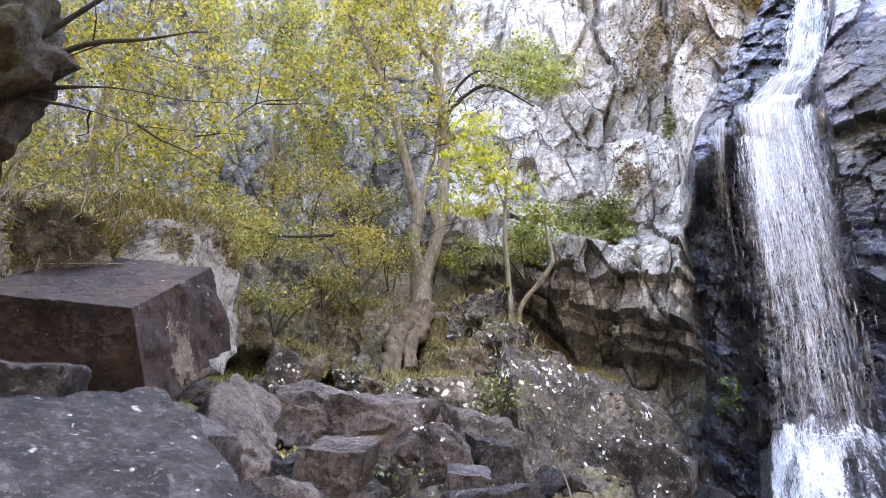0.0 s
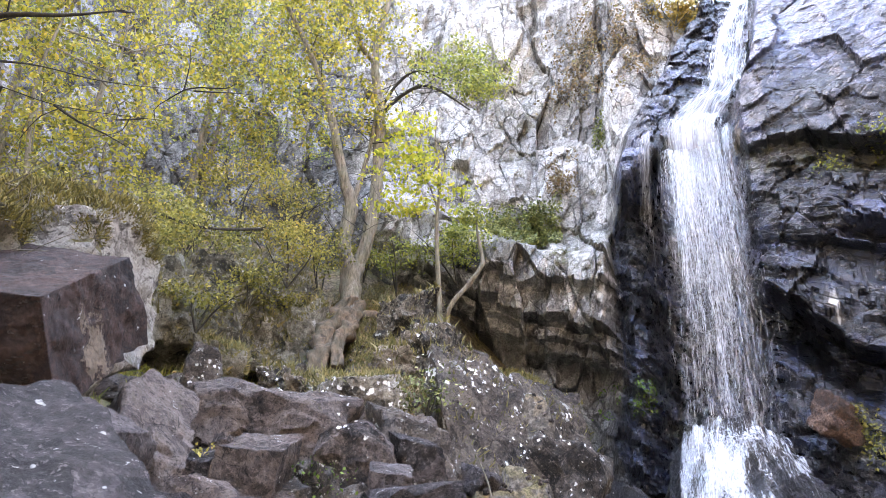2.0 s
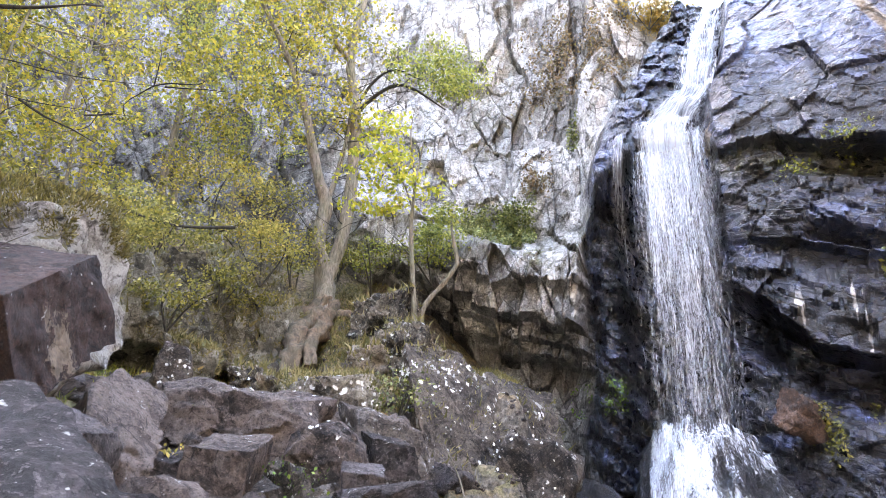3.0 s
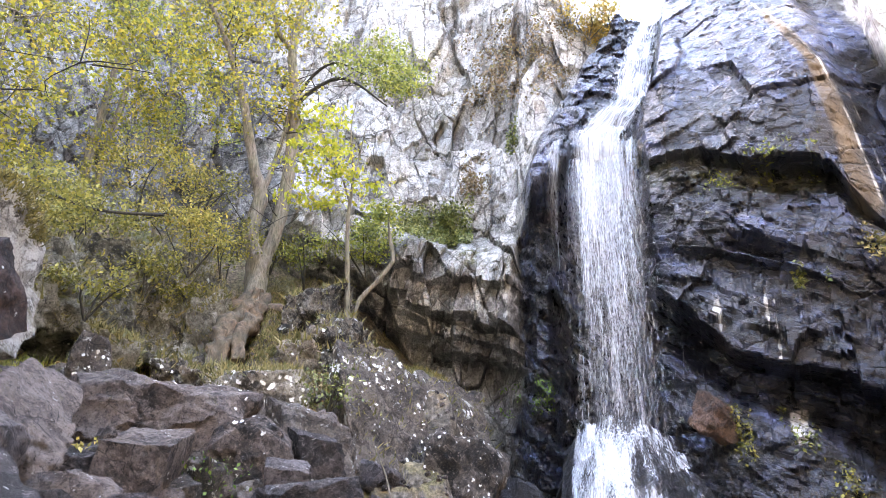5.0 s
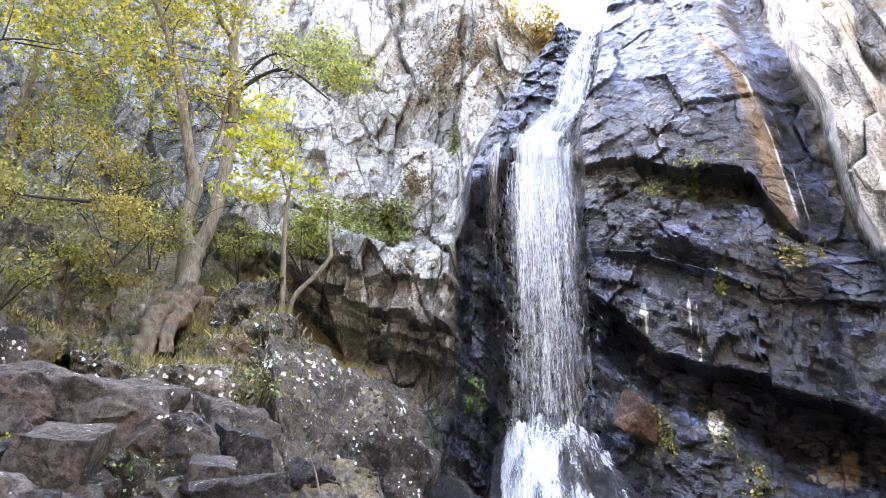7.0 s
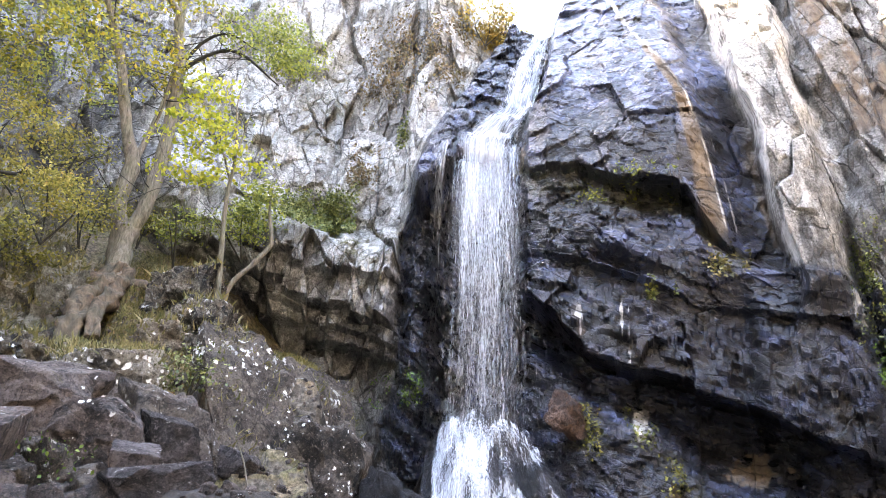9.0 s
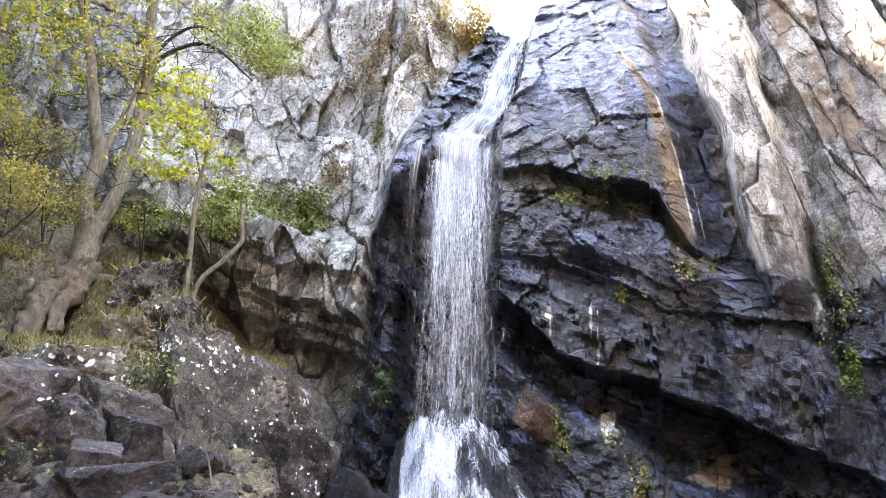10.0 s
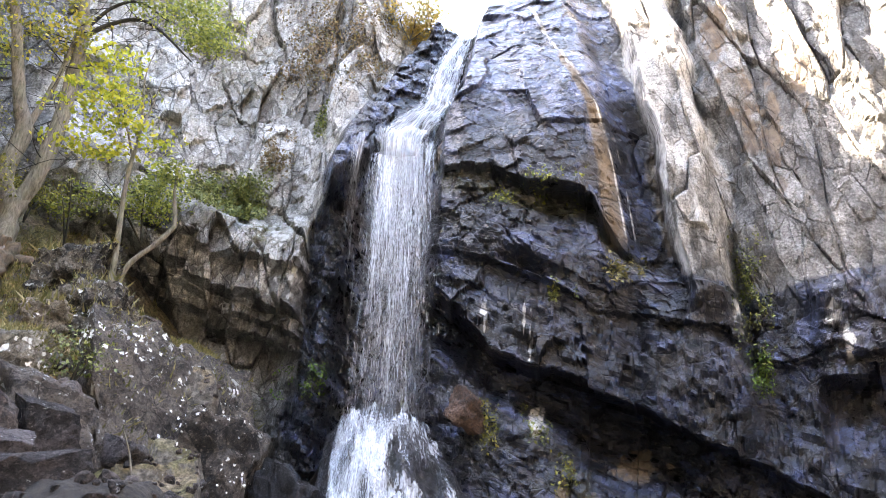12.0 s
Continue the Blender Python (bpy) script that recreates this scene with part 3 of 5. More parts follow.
    # broken relief, each part of the wall with joints of its own
    east = smooth(-0.5, 0.5, q) * crag * hi
    dome = crag * smooth(-0.1, 0.2, zb) * (1 - east)
    beds = np.clip(1 - left - dome - east, 0, 1)
    lean = 0.5 * fractal(s * 0.5, z * 0.5, 19, 3, 0.5)
    n0, _ = blocks(s / 2.3 + 0.05 * z, z / 3.6 + 0.1 * s, 10, 0.06)
    n1, a1 = blocks((s + 0.3 * lean) / 0.95 + 0.10 * z, z / 1.9 + 0.18 * s, 11, 0.02)
    n2, a2 = blocks((s + 0.3 * lean) / 0.42 - 0.12 * z, z / 0.75 - 0.1 * s, 23, 0.03)
    n3, _ = blocks(s / 0.19, z / 0.27 + 0.2 * s, 41, 0.05)
    b1, f1 = blocks((s + 0.5 * lean) / 1.15 - 0.25 * z, (z + 0.20 * s + lean) / 0.70, 13, 0.02)
    b2, f2 = blocks((s + lean) / 0.46 + 0.3 * z, (z + 0.22 * s - lean) / 0.27, 27, 0.03)
    b3, _ = blocks(s / 0.24, (z + 0.2 * s) / 0.12, 43, 0.06)
    m1, g1 = blocks((s - 0.45 * z) / 1.7, (z + 0.2 * s) / 1.5, 15, 0.02)
    m2, g2 = blocks((s - 0.3 * z) / 0.6, (z + 0.25 * s) / 0.4, 17, 0.03)
    k1, h1 = blocks((s + 0.24 * z + 0.3 * lean) / 0.85, (z - 0.3 * s) / 3.1, 19, 0.02)
    k2, h2 = blocks((s + 0.24 * z) / 0.36, z / 0.9 + 0.3 * s, 21, 0.04)
    blend = lambda a, b, c, e: left * a + beds * b + dome * c + east * e  # noqa: E731
    r1, e1 = blend(n1, b1, m1, k1), blend(a1, f1, g1, h1)
    r2, e2 = blend(n2, b2, m2, k2), blend(a2, f2, g2, h2)
    r3 = blend(n3, b3, b3, n3)
    d = d - 0.55 * left * n0 - blend(0.46, 0.17, 0.16, 0.30) * r1 - blend(0.17, 0.12, 0.085, 0.10) * r2 - blend(0.05, 0.055, 0.03, 0.03) * r3
    fade = smooth(-0.2, 0.25, fractal(s * 0.9, z * 0.9, 97, 3))
    d = d + fade * blend(0.10, 0.05, 0.06, 0.10) * smooth(0.05, 0.0, e1)
    d = d - 0.20 * fractal(s * 0.5, z * 0.5, 51, 3) - 0.03 * fractal(s * 3.1, z * 3.1, 57, 4, 0.6)
    z = z + 0.45 * over + 0.3 * fractal(s * 1.1, v * 1.1, 63, 4) * smooth(0, 1, over)
    d = d + over * 1.0
    # layers
    n = fractal(s * 0.8, z * 0.8, 81, 4)
    n2 = fractal(s * 2.2, z * 0.5, 87, 4)
    n4 = fractal(s * 5.0, z * 5.0, 89, 4, 0.65)
    spots = lambda rows, k: np.max([smooth(1.5, k, np.abs(u - a) / wu + np.abs(z - b) / wz + 0.8 * n2 + 1.6 * n4) for a, b, wu, wz in rows], 0)  # noqa: E731
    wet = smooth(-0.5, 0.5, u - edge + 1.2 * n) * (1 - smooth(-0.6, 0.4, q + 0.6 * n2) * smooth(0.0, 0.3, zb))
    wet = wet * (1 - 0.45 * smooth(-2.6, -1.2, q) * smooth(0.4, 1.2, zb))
    # the right wall's lower part is darkened by way of this layer
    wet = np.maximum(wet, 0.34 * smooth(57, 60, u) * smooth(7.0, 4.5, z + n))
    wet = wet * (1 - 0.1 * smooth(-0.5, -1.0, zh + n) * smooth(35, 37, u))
    ochre = np.exp(-(((u - OCHRE(z) - 0.4) / (0.55 + 0.17 * (9.8 - z))) ** 2)) * smooth(5.0, 5.9, z) * smooth(10.6, 9.5, z)
    ochre = np.maximum(ochre, 0.6 * np.exp(-(((q + 0.75) / 0.45) ** 2)) * smooth(5.0, 5.6, z) * smooth(8.4, 7.0, z))
    ochre = np.maximum(ochre, 0.35 * smooth(0.0, -0.6, zh) * smooth(35, 37, u) * smooth(0.0, 0.25, n))
    ochre = np.maximum(ochre, 0.8 * np.exp(-(((u - 38.6) / 1.3) ** 2) - (((zh - 0.75) / 0.8) ** 2)) * np.clip(0.7 + 2 * n2, 0, 1))
    ochre = np.maximum(ochre, 0.95 * spots(((62.6, 8.3, 1.2, 0.7), (64.6, 7.9, 0.6, 0.9), (60.5, 10.3, 0.8, 1.1), (66.0, 9.3, 0.8, 0.5), (67.2, 9.0, 0.7, 0.6), (46.0, 1.2, 0.35, 0.8), (52, 1.7, 2.0, 0.25), (33.5, 7.6, 0.8, 0.4)), 0.7))
    # white run down the column's left edge, wider higher up
    white = np.exp(-(((q - 0.1) / (0.42 + 0.2 * np.maximum(z - 7, 0))) ** 2)) * smooth(4.85, 5.2, z) * smooth(11.5, 10.0, z)
    thread = lambda a, w: np.exp(-(((u - a) / w) ** 2))  # noqa: E731
    white = np.maximum(white, 0.9 * thread(OCHRE(z) + 0.75 + 0.2 * (9 - z), 0.13 + 0.06 * np.maximum(z - 9, 0)) * smooth(5.2, 6.0, z) * smooth(12.9, 12.2, z))
    white = np.maximum(white, 0.75 * thread(OCHRE(z) + 1.7 + 0.15 * (9 - z), 0.09) * smooth(5.2, 6.0, z) * smooth(8.3, 7.6, z))
    white = np.maximum(white, 0.5 * np.exp(-(((u - 0.55 * WHITE_RUN(z) - 0.45 * CLEFT(z)) / 0.9) ** 2)) * smooth(4.6, 5.2, z) * smooth(8.0, 6.8, z))
    white = np.maximum(white, 0.85 * spots(((43.2, 3.75, 0.3, 0.35), (42.6, 4.0, 0.25, 0.25), (43.9, 2.35, 0.9, 0.4), (39.5, 1.9, 0.4, 0.4), (60.3, 4.3, 0.3, 0.25), (21.0, 5.1, 1.6, 0.35), (15.5, 4.4, 1.3, 0.25), (19.0, 5.9, 0.8, 0.6), (39.0, 4.0, 0.4, 0.4), (67.6, 4.0, 0.6, 0.6)), 0.6))
    white = white * np.clip(0.95 + 1.4 * fractal(s * 5.0, z * 2.5, 93, 3), 0, 1)
    ochre = ochre * (1 - 0.7 * white)
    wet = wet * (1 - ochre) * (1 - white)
    moss = np.clip(left * (0.6 * smooth(1.3, 2.0, zl) * (1 - smooth(2.2, 4.0, zl)) * smooth(-2, 4, u) + 0.4 * smooth(0.2, 0.45, n)) + 0.6 * crag * smooth(-0.6, -0.3, zb) * smooth(0.1, -0.1, zb) * smooth(54, 52, u) + 0.6 * smooth(0, 0.6, over) + 0.5 * beds * smooth(0.22, 0.4, n) * smooth(0, -1, zh), 0, 1)
    # pale crust thins behind the trees, so the wall's colour carries the woods' shade
    lichen = left * (0.30 + 0.70 * smooth(5.5, 8.5, z + 2 * n) * smooth(-6, 7, u)) * smooth(-0.3, 0.4, zl + n)
    lichen = lichen + 0.25 * left * smooth(-2.5, -0.2, zl) * smooth(-3, 3, u) * np.clip(0.5 + 2 * n, 0, 1)
    lichen = lichen + east * (0.14 + 0.3 * smooth(0.6, -0.6, c) + 0.28 * smooth(0.05, 0.25, n2) + 0.3 * smooth(8, 10, z) * smooth(2, -1, c))
    # block tones, plus painted sky sheen on the dome and shade below the brow
    tone = np.clip(0.5 + 0.45 * left * n0 + 0.5 * r1 + 0.4 * r2 + 0.35 * dome * smooth(0.2, 2.0, zb) - 0.2 * beds, 0, 1)
    joint = np.clip(fade * smooth(0.035, 0.0, e1) + 0.5 * (1 - fade) * smooth(0.04, 0.0, e2), 0, 1) * (1 - 0.55 * dome - 0.45 * east)
    # two sheets of coordinates along the face, in metres: plain, and stretched along the joints
    face = np.stack([s, z, 0.6 * d], -1)
    run = np.where(s < 0, s, np.where(s < ARC_EAST, 0.45 * s, 0.45 * ARC_EAST + s - ARC_EAST))
    tall = 0.6 * left + gully * 0.8 + dome * 0.8 + beds * (1 - gully) * 1.0 + east * 0.38
    way = np.stack([run + 0.24 * (z - 5) * east - 0.2 * (z - 7) * dome, (z - 5) * tall + 0.24 * np.clip(s, 0, ARC_EAST) * (1 - east), 0.4 * d], -1)
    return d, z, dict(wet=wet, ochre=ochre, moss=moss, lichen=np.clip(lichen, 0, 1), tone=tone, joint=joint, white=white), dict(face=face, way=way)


def rock_wall(name, label, us, v0, v1):
    low, step, mid, top = edge_lines(us)
    stops = [(v0 + us * 0, 0), (low - 0.14, 70), (low + 0.12, 10), (step - 0.11, 14), (step + 0.12, 10), (mid - 0.12, 34), (mid + 0.12, 10), (top - 0.12, 9), (top + 0.12, 8), (14.0 + us * 0, 170), (v1 + us * 0, 60)]
    rows = [stops[0][0][None]]
    for (a, _), (b, n) in zip(stops, stops[1:]):
        t = np.linspace(0, 1, n + 1)[1:, None]
        rows.append(a * (1 - t) + b * t)
    v = np.concatenate(rows)
    u = np.broadcast_to(us, v.shape)
    d, z, layers, sheets = gorge(u, v)
    a = np.radians(u)
    co = np.stack([np.sin(a) * d, np.cos(a) * d, z], -1).reshape(-1, 3)
    me = mesh_from(name, co, grid_faces(len(v), len(us)), CLIFF)
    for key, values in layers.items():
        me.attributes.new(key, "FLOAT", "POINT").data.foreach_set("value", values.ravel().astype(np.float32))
    for key, values in sheets.items():
        me.attributes.new(key, "FLOAT_VECTOR", "POINT").data.foreach_set("vector", values.ravel().astype(np.float32))
    return tagged(new(name, me), label, "cliff", kind="structure")


def bearings(*runs):
    """Bearings in runs of (from, to, step), without repeats."""
    return np.unique(np.concatenate([np.linspace(a, b, round((b - a) / k) + 1) for a, b, k in runs]).round(4))


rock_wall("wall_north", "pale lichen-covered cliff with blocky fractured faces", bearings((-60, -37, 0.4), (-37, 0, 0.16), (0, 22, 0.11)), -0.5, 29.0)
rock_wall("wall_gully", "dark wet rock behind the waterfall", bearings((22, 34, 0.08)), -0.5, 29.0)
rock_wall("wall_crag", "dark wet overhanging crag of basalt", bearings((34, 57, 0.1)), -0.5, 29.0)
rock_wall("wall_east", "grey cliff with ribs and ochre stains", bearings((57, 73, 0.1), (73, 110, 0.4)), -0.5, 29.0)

# ---- ground: stream bed, rubble slope and hillside in one sheet ----
SLOPE = curve_of((0, 0.0), (2, 0.25), (3, 0.7), (4, 1.0), (6, 1.3), (8, 1.65), (10, 2.1), (12, 2.55), (13, 2.85), (13.8, 3.35), (15, 4.6), (16, 5.8), (18, 7.2), (24, 11), (60, 24), (900, 40))
BANK = curve_of((0, 0.0), (2, 0.25), (3, 0.7), (4, 1.0), (6, 1.25), (8, 1.6), (9.6, 2.0), (10.6, 2.6), (11.1, 3.05), (12, 3.55), (13, 4.25), (13.7, 4.5), (14.5, 4.7), (15, 5.0), (16, 6), (18, 7.2), (24, 11), (60, 24), (900, 40))
BED = curve_of((0, 0.0), (6, 0.0), (9, 0.1), (11, 0.35), (13, 0.8), (20, 3), (60, 24), (900, 40))


def ground_height(x, y):
    d, u = np.hypot(x, y), np.degrees(np.arctan2(x, y))
    w = 2.25 + 14 * smooth(7.5, 2, d)
    k = 1 - smooth(17.75 - w, 17.75 + w, u)
    k = k * smooth(-110, -60, u)
    k = np.where(d < 3, k * smooth(0.5, 3, d), k)
    b = smooth(-4.0, 0.3, u)
    z = (SLOPE(d) * (1 - b) + (BANK(d) - 0.07 * np.clip(u - 5, 0, 12) * smooth(10, 12, d)) * b) * k + BED(d) * (1 - k)
    z = z + np.clip((-10 - u) / 20, 0, 1) * smooth(5, 12, d) * 0.8 * k - smooth(3, 15, u) * smooth(12.4, 14, d) * 1.9 * k
    # broken steps of rock in the bank
    w = smooth(8.0, 9.5, d) * smooth(15.5, 13.5, d) * smooth(-30, -24, u) * smooth(17.5, 14, u)
    rel, _ = blocks(x / 0.75, y / 0.6, 44, 0.06)
    q = z / 0.42 + 1.1 * rel + 0.6 * fractal(x * 1.2, y * 1.2, 46, 3)
    z = z + w * 0.8 * 0.42 * (np.floor(q) + smooth(0.5, 0.95, q - np.floor(q)) - q + 0.1)
    z = z - 0.85 * smooth(4.5, 8, u) * smooth(21, 18, u) * smooth(5.5, 7.0, d) * smooth(11.2, 10.5, d)
    z = z - 0.22 * smooth(-24, -20, u) * smooth(6, 3, u) * smooth(4.6, 5.4, d) * smooth(9.4, 8.4, d)
    # unseen rise behind the viewpoint, added to keep low sky light off the rocks
    rear_screen = np.maximum(smooth(100, 128, np.abs(u)), smooth(-62, -80, u))
    z = z + rear_screen * np.clip(d - 5.0, 0, 20) * 1.35
    return z + (0.25 * fractal(x * 0.7, y * 0.7, 5, 4) + 0.12 * fractal(x * 2.6, y * 2.6, 8, 4)) * smooth(1.0, 3.5, d)


def ground_at(x, y):
    return float(ground_height(np.array([x]), np.array([y]))[0])


def make_ground():
    rr = np.concatenate([np.linspace(0.002, 4, 34), np.linspace(4.1, 9, 50), np.linspace(9.06, 16, 130), np.linspace(16.1, 19, 30), np.geomspace(19.4, 900, 34)])
    aa = np.concatenate([np.linspace(-180, -52, 60), np.linspace(-51.6, -26, 80), np.linspace(-25.8, 18, 220), np.linspace(18.4, 60, 100), np.linspace(61, 180, 60)])
    a, r = np.meshgrid(np.radians(aa), rr)
    x, y = np.sin(a) * r, np.cos(a) * r
    co = np.stack([x, y, ground_height(x, y)], -1).reshape(-1, 3)
    me = mesh_from("ground", co, grid_faces(len(rr), len(aa)), SOIL, False)
    # among the rubble and along the stream the ground takes the shade-darkened earth
    me.materials.append(EARTH)
    inner = (np.hypot(x, y) + 1.5 * fractal(x, y, 77, 3) < 8.6) | (np.degrees(np.arctan2(x, y)) > 16.5)
    inner = inner[:-1, :-1].ravel()
    me.polygons.foreach_set("material_index", inner.astype(np.int32))
    return tagged(new("ground", me), "rocky slope of soil, grass and fallen leaves", "ground", kind="structure")


make_ground()

# ---- rocks ----


def rock_mesh(name, size, seed, material, cuts=9, level=4, boxy=0.5, rough=0.05, edges=None, chip=0.018):
    """A broken boulder: a ball cut by planes, then roughened; boxy: how far the cuts keep to the box's sides;
    edges: three edge vectors, for a skewed block in place of a straight one."""
    rnd = random.Random(seed)
    bm = bmesh.new()
    if edges:
        bmesh.ops.create_cube(bm, size=1.2)
        bmesh.ops.subdivide_edges(bm, edges=bm.edges[:], cuts=2**level - 1, use_grid_fill=True)
    else:
        bmesh.ops.create_icosphere(bm, subdivisions=level, radius=1.0)
    planes = []
    for axis in range(3):
        for side in (-1, 1):
            n = Vector((0, 0, 0))
            n[axis] = side
            n = (n + Vector((rnd.uniform(-1, 1), rnd.uniform(-1, 1), rnd.uniform(-1, 1))) * 0.45 * (1 - boxy)).normalized()
            planes.append((n, rnd.uniform(0.52, 0.64) if boxy < 1 else 0.61))
    for _ in range(cuts):
        n = Vector((rnd.gauss(0, 1), rnd.gauss(0, 1), rnd.gauss(0, 1))).normalized()
        planes.append((n, rnd.uniform(0.66, 0.86)))
    off = Vector((rnd.uniform(-50, 50), rnd.uniform(-50, 50), rnd.uniform(-50, 50)))
    m = Matrix(edges).transposed() * (0.5 / 0.6) if edges else Matrix.Diagonal(size)
    big = max(m.col[i].length for i in range(3))
    for v in bm.verts:
        p = v.co.copy() if edges else v.co.normalized() * 1.35
        shrink = 1.0
        for n, far in planes:
            k = p.dot(n)
            if k > far:
                shrink = min(shrink, far / k)
        p = p * shrink
        q = m @ p
        w = noise.fractal((q * (2.2 / big) + off), 0.9, 2.1, 3)
        f = noise.fractal((q * 4.0 + off), 0.8, 2.1, 5)
        nn = (m @ p.normalized())
        _, cells = noise.voronoi(q * (3.2 / min(1.0, big)) + off)
        f += 2.2 * chip / max(rough * 0.5, 1e-4) * (noise.cell(cells[0] * 9.7) - 0.5) * 0.5
        v.co = q + nn * (w * rough * 1.2) + nn.normalized() * (f * rough * 0.5 * min(1.0, big))
    me = bpy.data.meshes.new(name)
    bm.to_mesh(me)
    bm.free()
    me.materials.append(material)
    return me


def boulder(name, label, place, size=(1, 1, 1), turn=(0, 0, 0), seed=1, material=None, group="", category="boulder", **more):
    ob = new(name, rock_mesh(name, size, seed, material or BASALT, **more))
    ob.matrix_world = pose(*place, *turn)
    return tagged(ob, label, category, group)


def block(name, label, corner, edges, seed=1, material=None, category="boulder", **more):
    """A skewed block that grows from one corner along three edges."""
    centre = Vector(corner) + sum((Vector(e) for e in edges), Vector()) / 2
    return boulder(name, label, centre, seed=seed, material=material, category=category, edges=edges, boxy=1, **more)


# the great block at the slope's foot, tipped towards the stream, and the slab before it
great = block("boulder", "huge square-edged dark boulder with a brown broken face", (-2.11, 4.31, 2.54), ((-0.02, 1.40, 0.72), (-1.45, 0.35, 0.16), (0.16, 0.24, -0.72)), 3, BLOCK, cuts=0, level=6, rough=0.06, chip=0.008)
# grey top over brown sides; the lighter top also holds skylight in its colour
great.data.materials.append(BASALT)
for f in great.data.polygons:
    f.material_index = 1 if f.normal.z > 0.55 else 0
block("boulder", "large flat grey slab lying tilted among rocks", (-1.52, 3.64, 1.95), ((-0.69, -0.65, -0.12), (0.88, -0.79, -0.61), (0.1, 0.12, -0.85)), 5, BASALT, cuts=1, level=6, rough=0.06, chip=0.005)
block("boulder", "dark rock wedged under a huge boulder", (-1.45, 4.05, 1.70), ((-0.7, 0.1, 0.28), (0.1, 0.6, 0.05), (0.0, 0.1, -0.7)), 6, BASALT, cuts=3, level=5, rough=0.06)
boulder("boulder", "long sloping dark rock beside a huge boulder", spot(-17.8, 6.0, 1.58), (0.56, 1.05, 0.78), (24, 16, 24), 7, RUBBLE, level=5, boxy=0.5, rough=0.05, cuts=10, chip=0.03)
boulder("boulder", "pale lichen-spotted boulder with a mossy top", spot(-26.6, 7.3, 3.05), (1.5, 0.9, 1.6), (0, 10, 8), 8, PALE, level=5, boxy=0.35, rough=0.12, cuts=10)
boulder("boulder", "mossy rounded boulder behind a huge block", spot(-31.0, 6.9, 3.3), (0.7, 0.6, 0.5), (0, 4, 20), 9, MOSSY, level=5, boxy=0.4, rough=0.12)
boulder("boulder", "squat dark boulder beside a slab", spot(-34.5, 4.2, 1.75), (0.62, 0.6, 0.55), (5, 0, 20), 12, level=5, boxy=0.7)
boulder("boulder", "pale flat stone among dry twigs", spot(-33.2, 7.8, 4.08), (0.6, 0.5, 0.24), (24, 8, 0), 14, OUTCROP, level=4, boxy=0.7)
block("rock_outcrop", "broad inclined brown-grey rock slab with white lichen spots", (1.08, 10.55, 3.58), ((2.75, 0.9, -0.75), (0.40, -1.35, -2.85), (-0.25, 1.3, -1.6)), 21, OUTCROP, "rock", cuts=3, level=6, rough=0.10, chip=0.03)
boulder("rock_outcrop", "steep grey rock buttress at the gully's edge", spot(16.8, 10.6, 0.9), (1.1, 1.2, 1.75), (0, 12, -20), 23, OUTCROP, "", "rock", level=5, boxy=0.6, cuts=6, rough=0.1)
boulder("rock_slab", "flat pale-topped rock slab on the slope", spot(-0.9, 10.3, 2.48), (1.3, 1.0, 0.62), (9, -6, 4), 25, SLABROCK, "", "rock", level=5, boxy=0.8, rough=0.08)
boulder("boulder", "broad grey boulder on the rubble slope", spot(-8.4, 7.6, 1.72), (1.42, 1.0, 1.0), (4, 10, 6), 31, RUBBLE, level=5, boxy=0.45, rough=0.07, cuts=16, chip=0.03)
boulder("boulder", "upright pale-sided stone on the slope", spot(-13.6, 9.9, 2.7), (0.45, 0.45, 0.6), (0, 8, 20), 33, OUTCROP, level=4, boxy=0.6)
block("boulder", "brown angular boulder with a flat front", (-0.62, 5.62, 1.66), ((-0.53, 0.05, 0.02), (0.1, 0.6, 0.14), (-0.10, 0.05, -0.85)), 35, RUBBLE, cuts=2, level=5, rough=0.05)
block("boulder", "black sharp-edged boulder with a flat front", (-1.20, 5.72, 1.58), ((-0.44, -0.06, -0.05), (0.05, 0.5, 0.12), (0.02, 0.06, -0.75)), 44, BASALT, cuts=3, level=5, rough=0.05, chip=0.02)
boulder("boulder", "small angular stone on the rubble", spot(-10.7, 6.6, 1.62), (0.26, 0.26, 0.27), (10, 20, 30), 45, RUBBLE, level=4, boxy=0.6, rough=0.04, cuts=6)
boulder("boulder", "domed dark-grey boulder with a pale streak", spot(-0.9, 7.3, 1.5), (0.64, 0.6, 0.85), (0, 4, 20), 36, RUBBLE, level=5, boxy=0.35, rough=0.05, cuts=12, chip=0.03)
block("boulder", "flat-topped blue-grey stone in the rubble", (0.12, 6.45, 1.52), ((0.42, 0.02, -0.03), (0.0, 0.4, 0.10), (0.02, 0.04, -0.3)), 37, BASALT, cuts=3, level=4, rough=0.05)
block("boulder", "blocky black stone in the rubble", (0.42, 7.2, 1.86), ((0.5, 0.1, -0.08), (-0.1, 0.5, 0.10), (0.1, 0.04, -0.45)), 38, BASALT, cuts=3, level=4, rough=0.06)
block("boulder", "sloping grey stone below the outcrop", (0.25, 8.3, 2.25), ((0.9, 0.2, -0.25), (-0.2, 0.7, 0.15), (0.1, -0.2, -0.8)), 39, OUTCROP, cuts=4, level=5, rough=0.08)
boulder("boulder", "rust-red boulder beside the waterfall's foot", spot(37.4, 11.25, 2.45), (0.42, 0.4, 0.5), (20, 25, 30), 43, RUSTY, level=4, boxy=0.2, rough=0.1)
boulder("boulder", "dark wet boulder in the stream", spot(23.7, 10.3, 0.55), (0.8, 0.8, 0.95), (0, 0, 30), 47, WETROCK, level=5, boxy=0.1, rough=0.14, cuts=4)

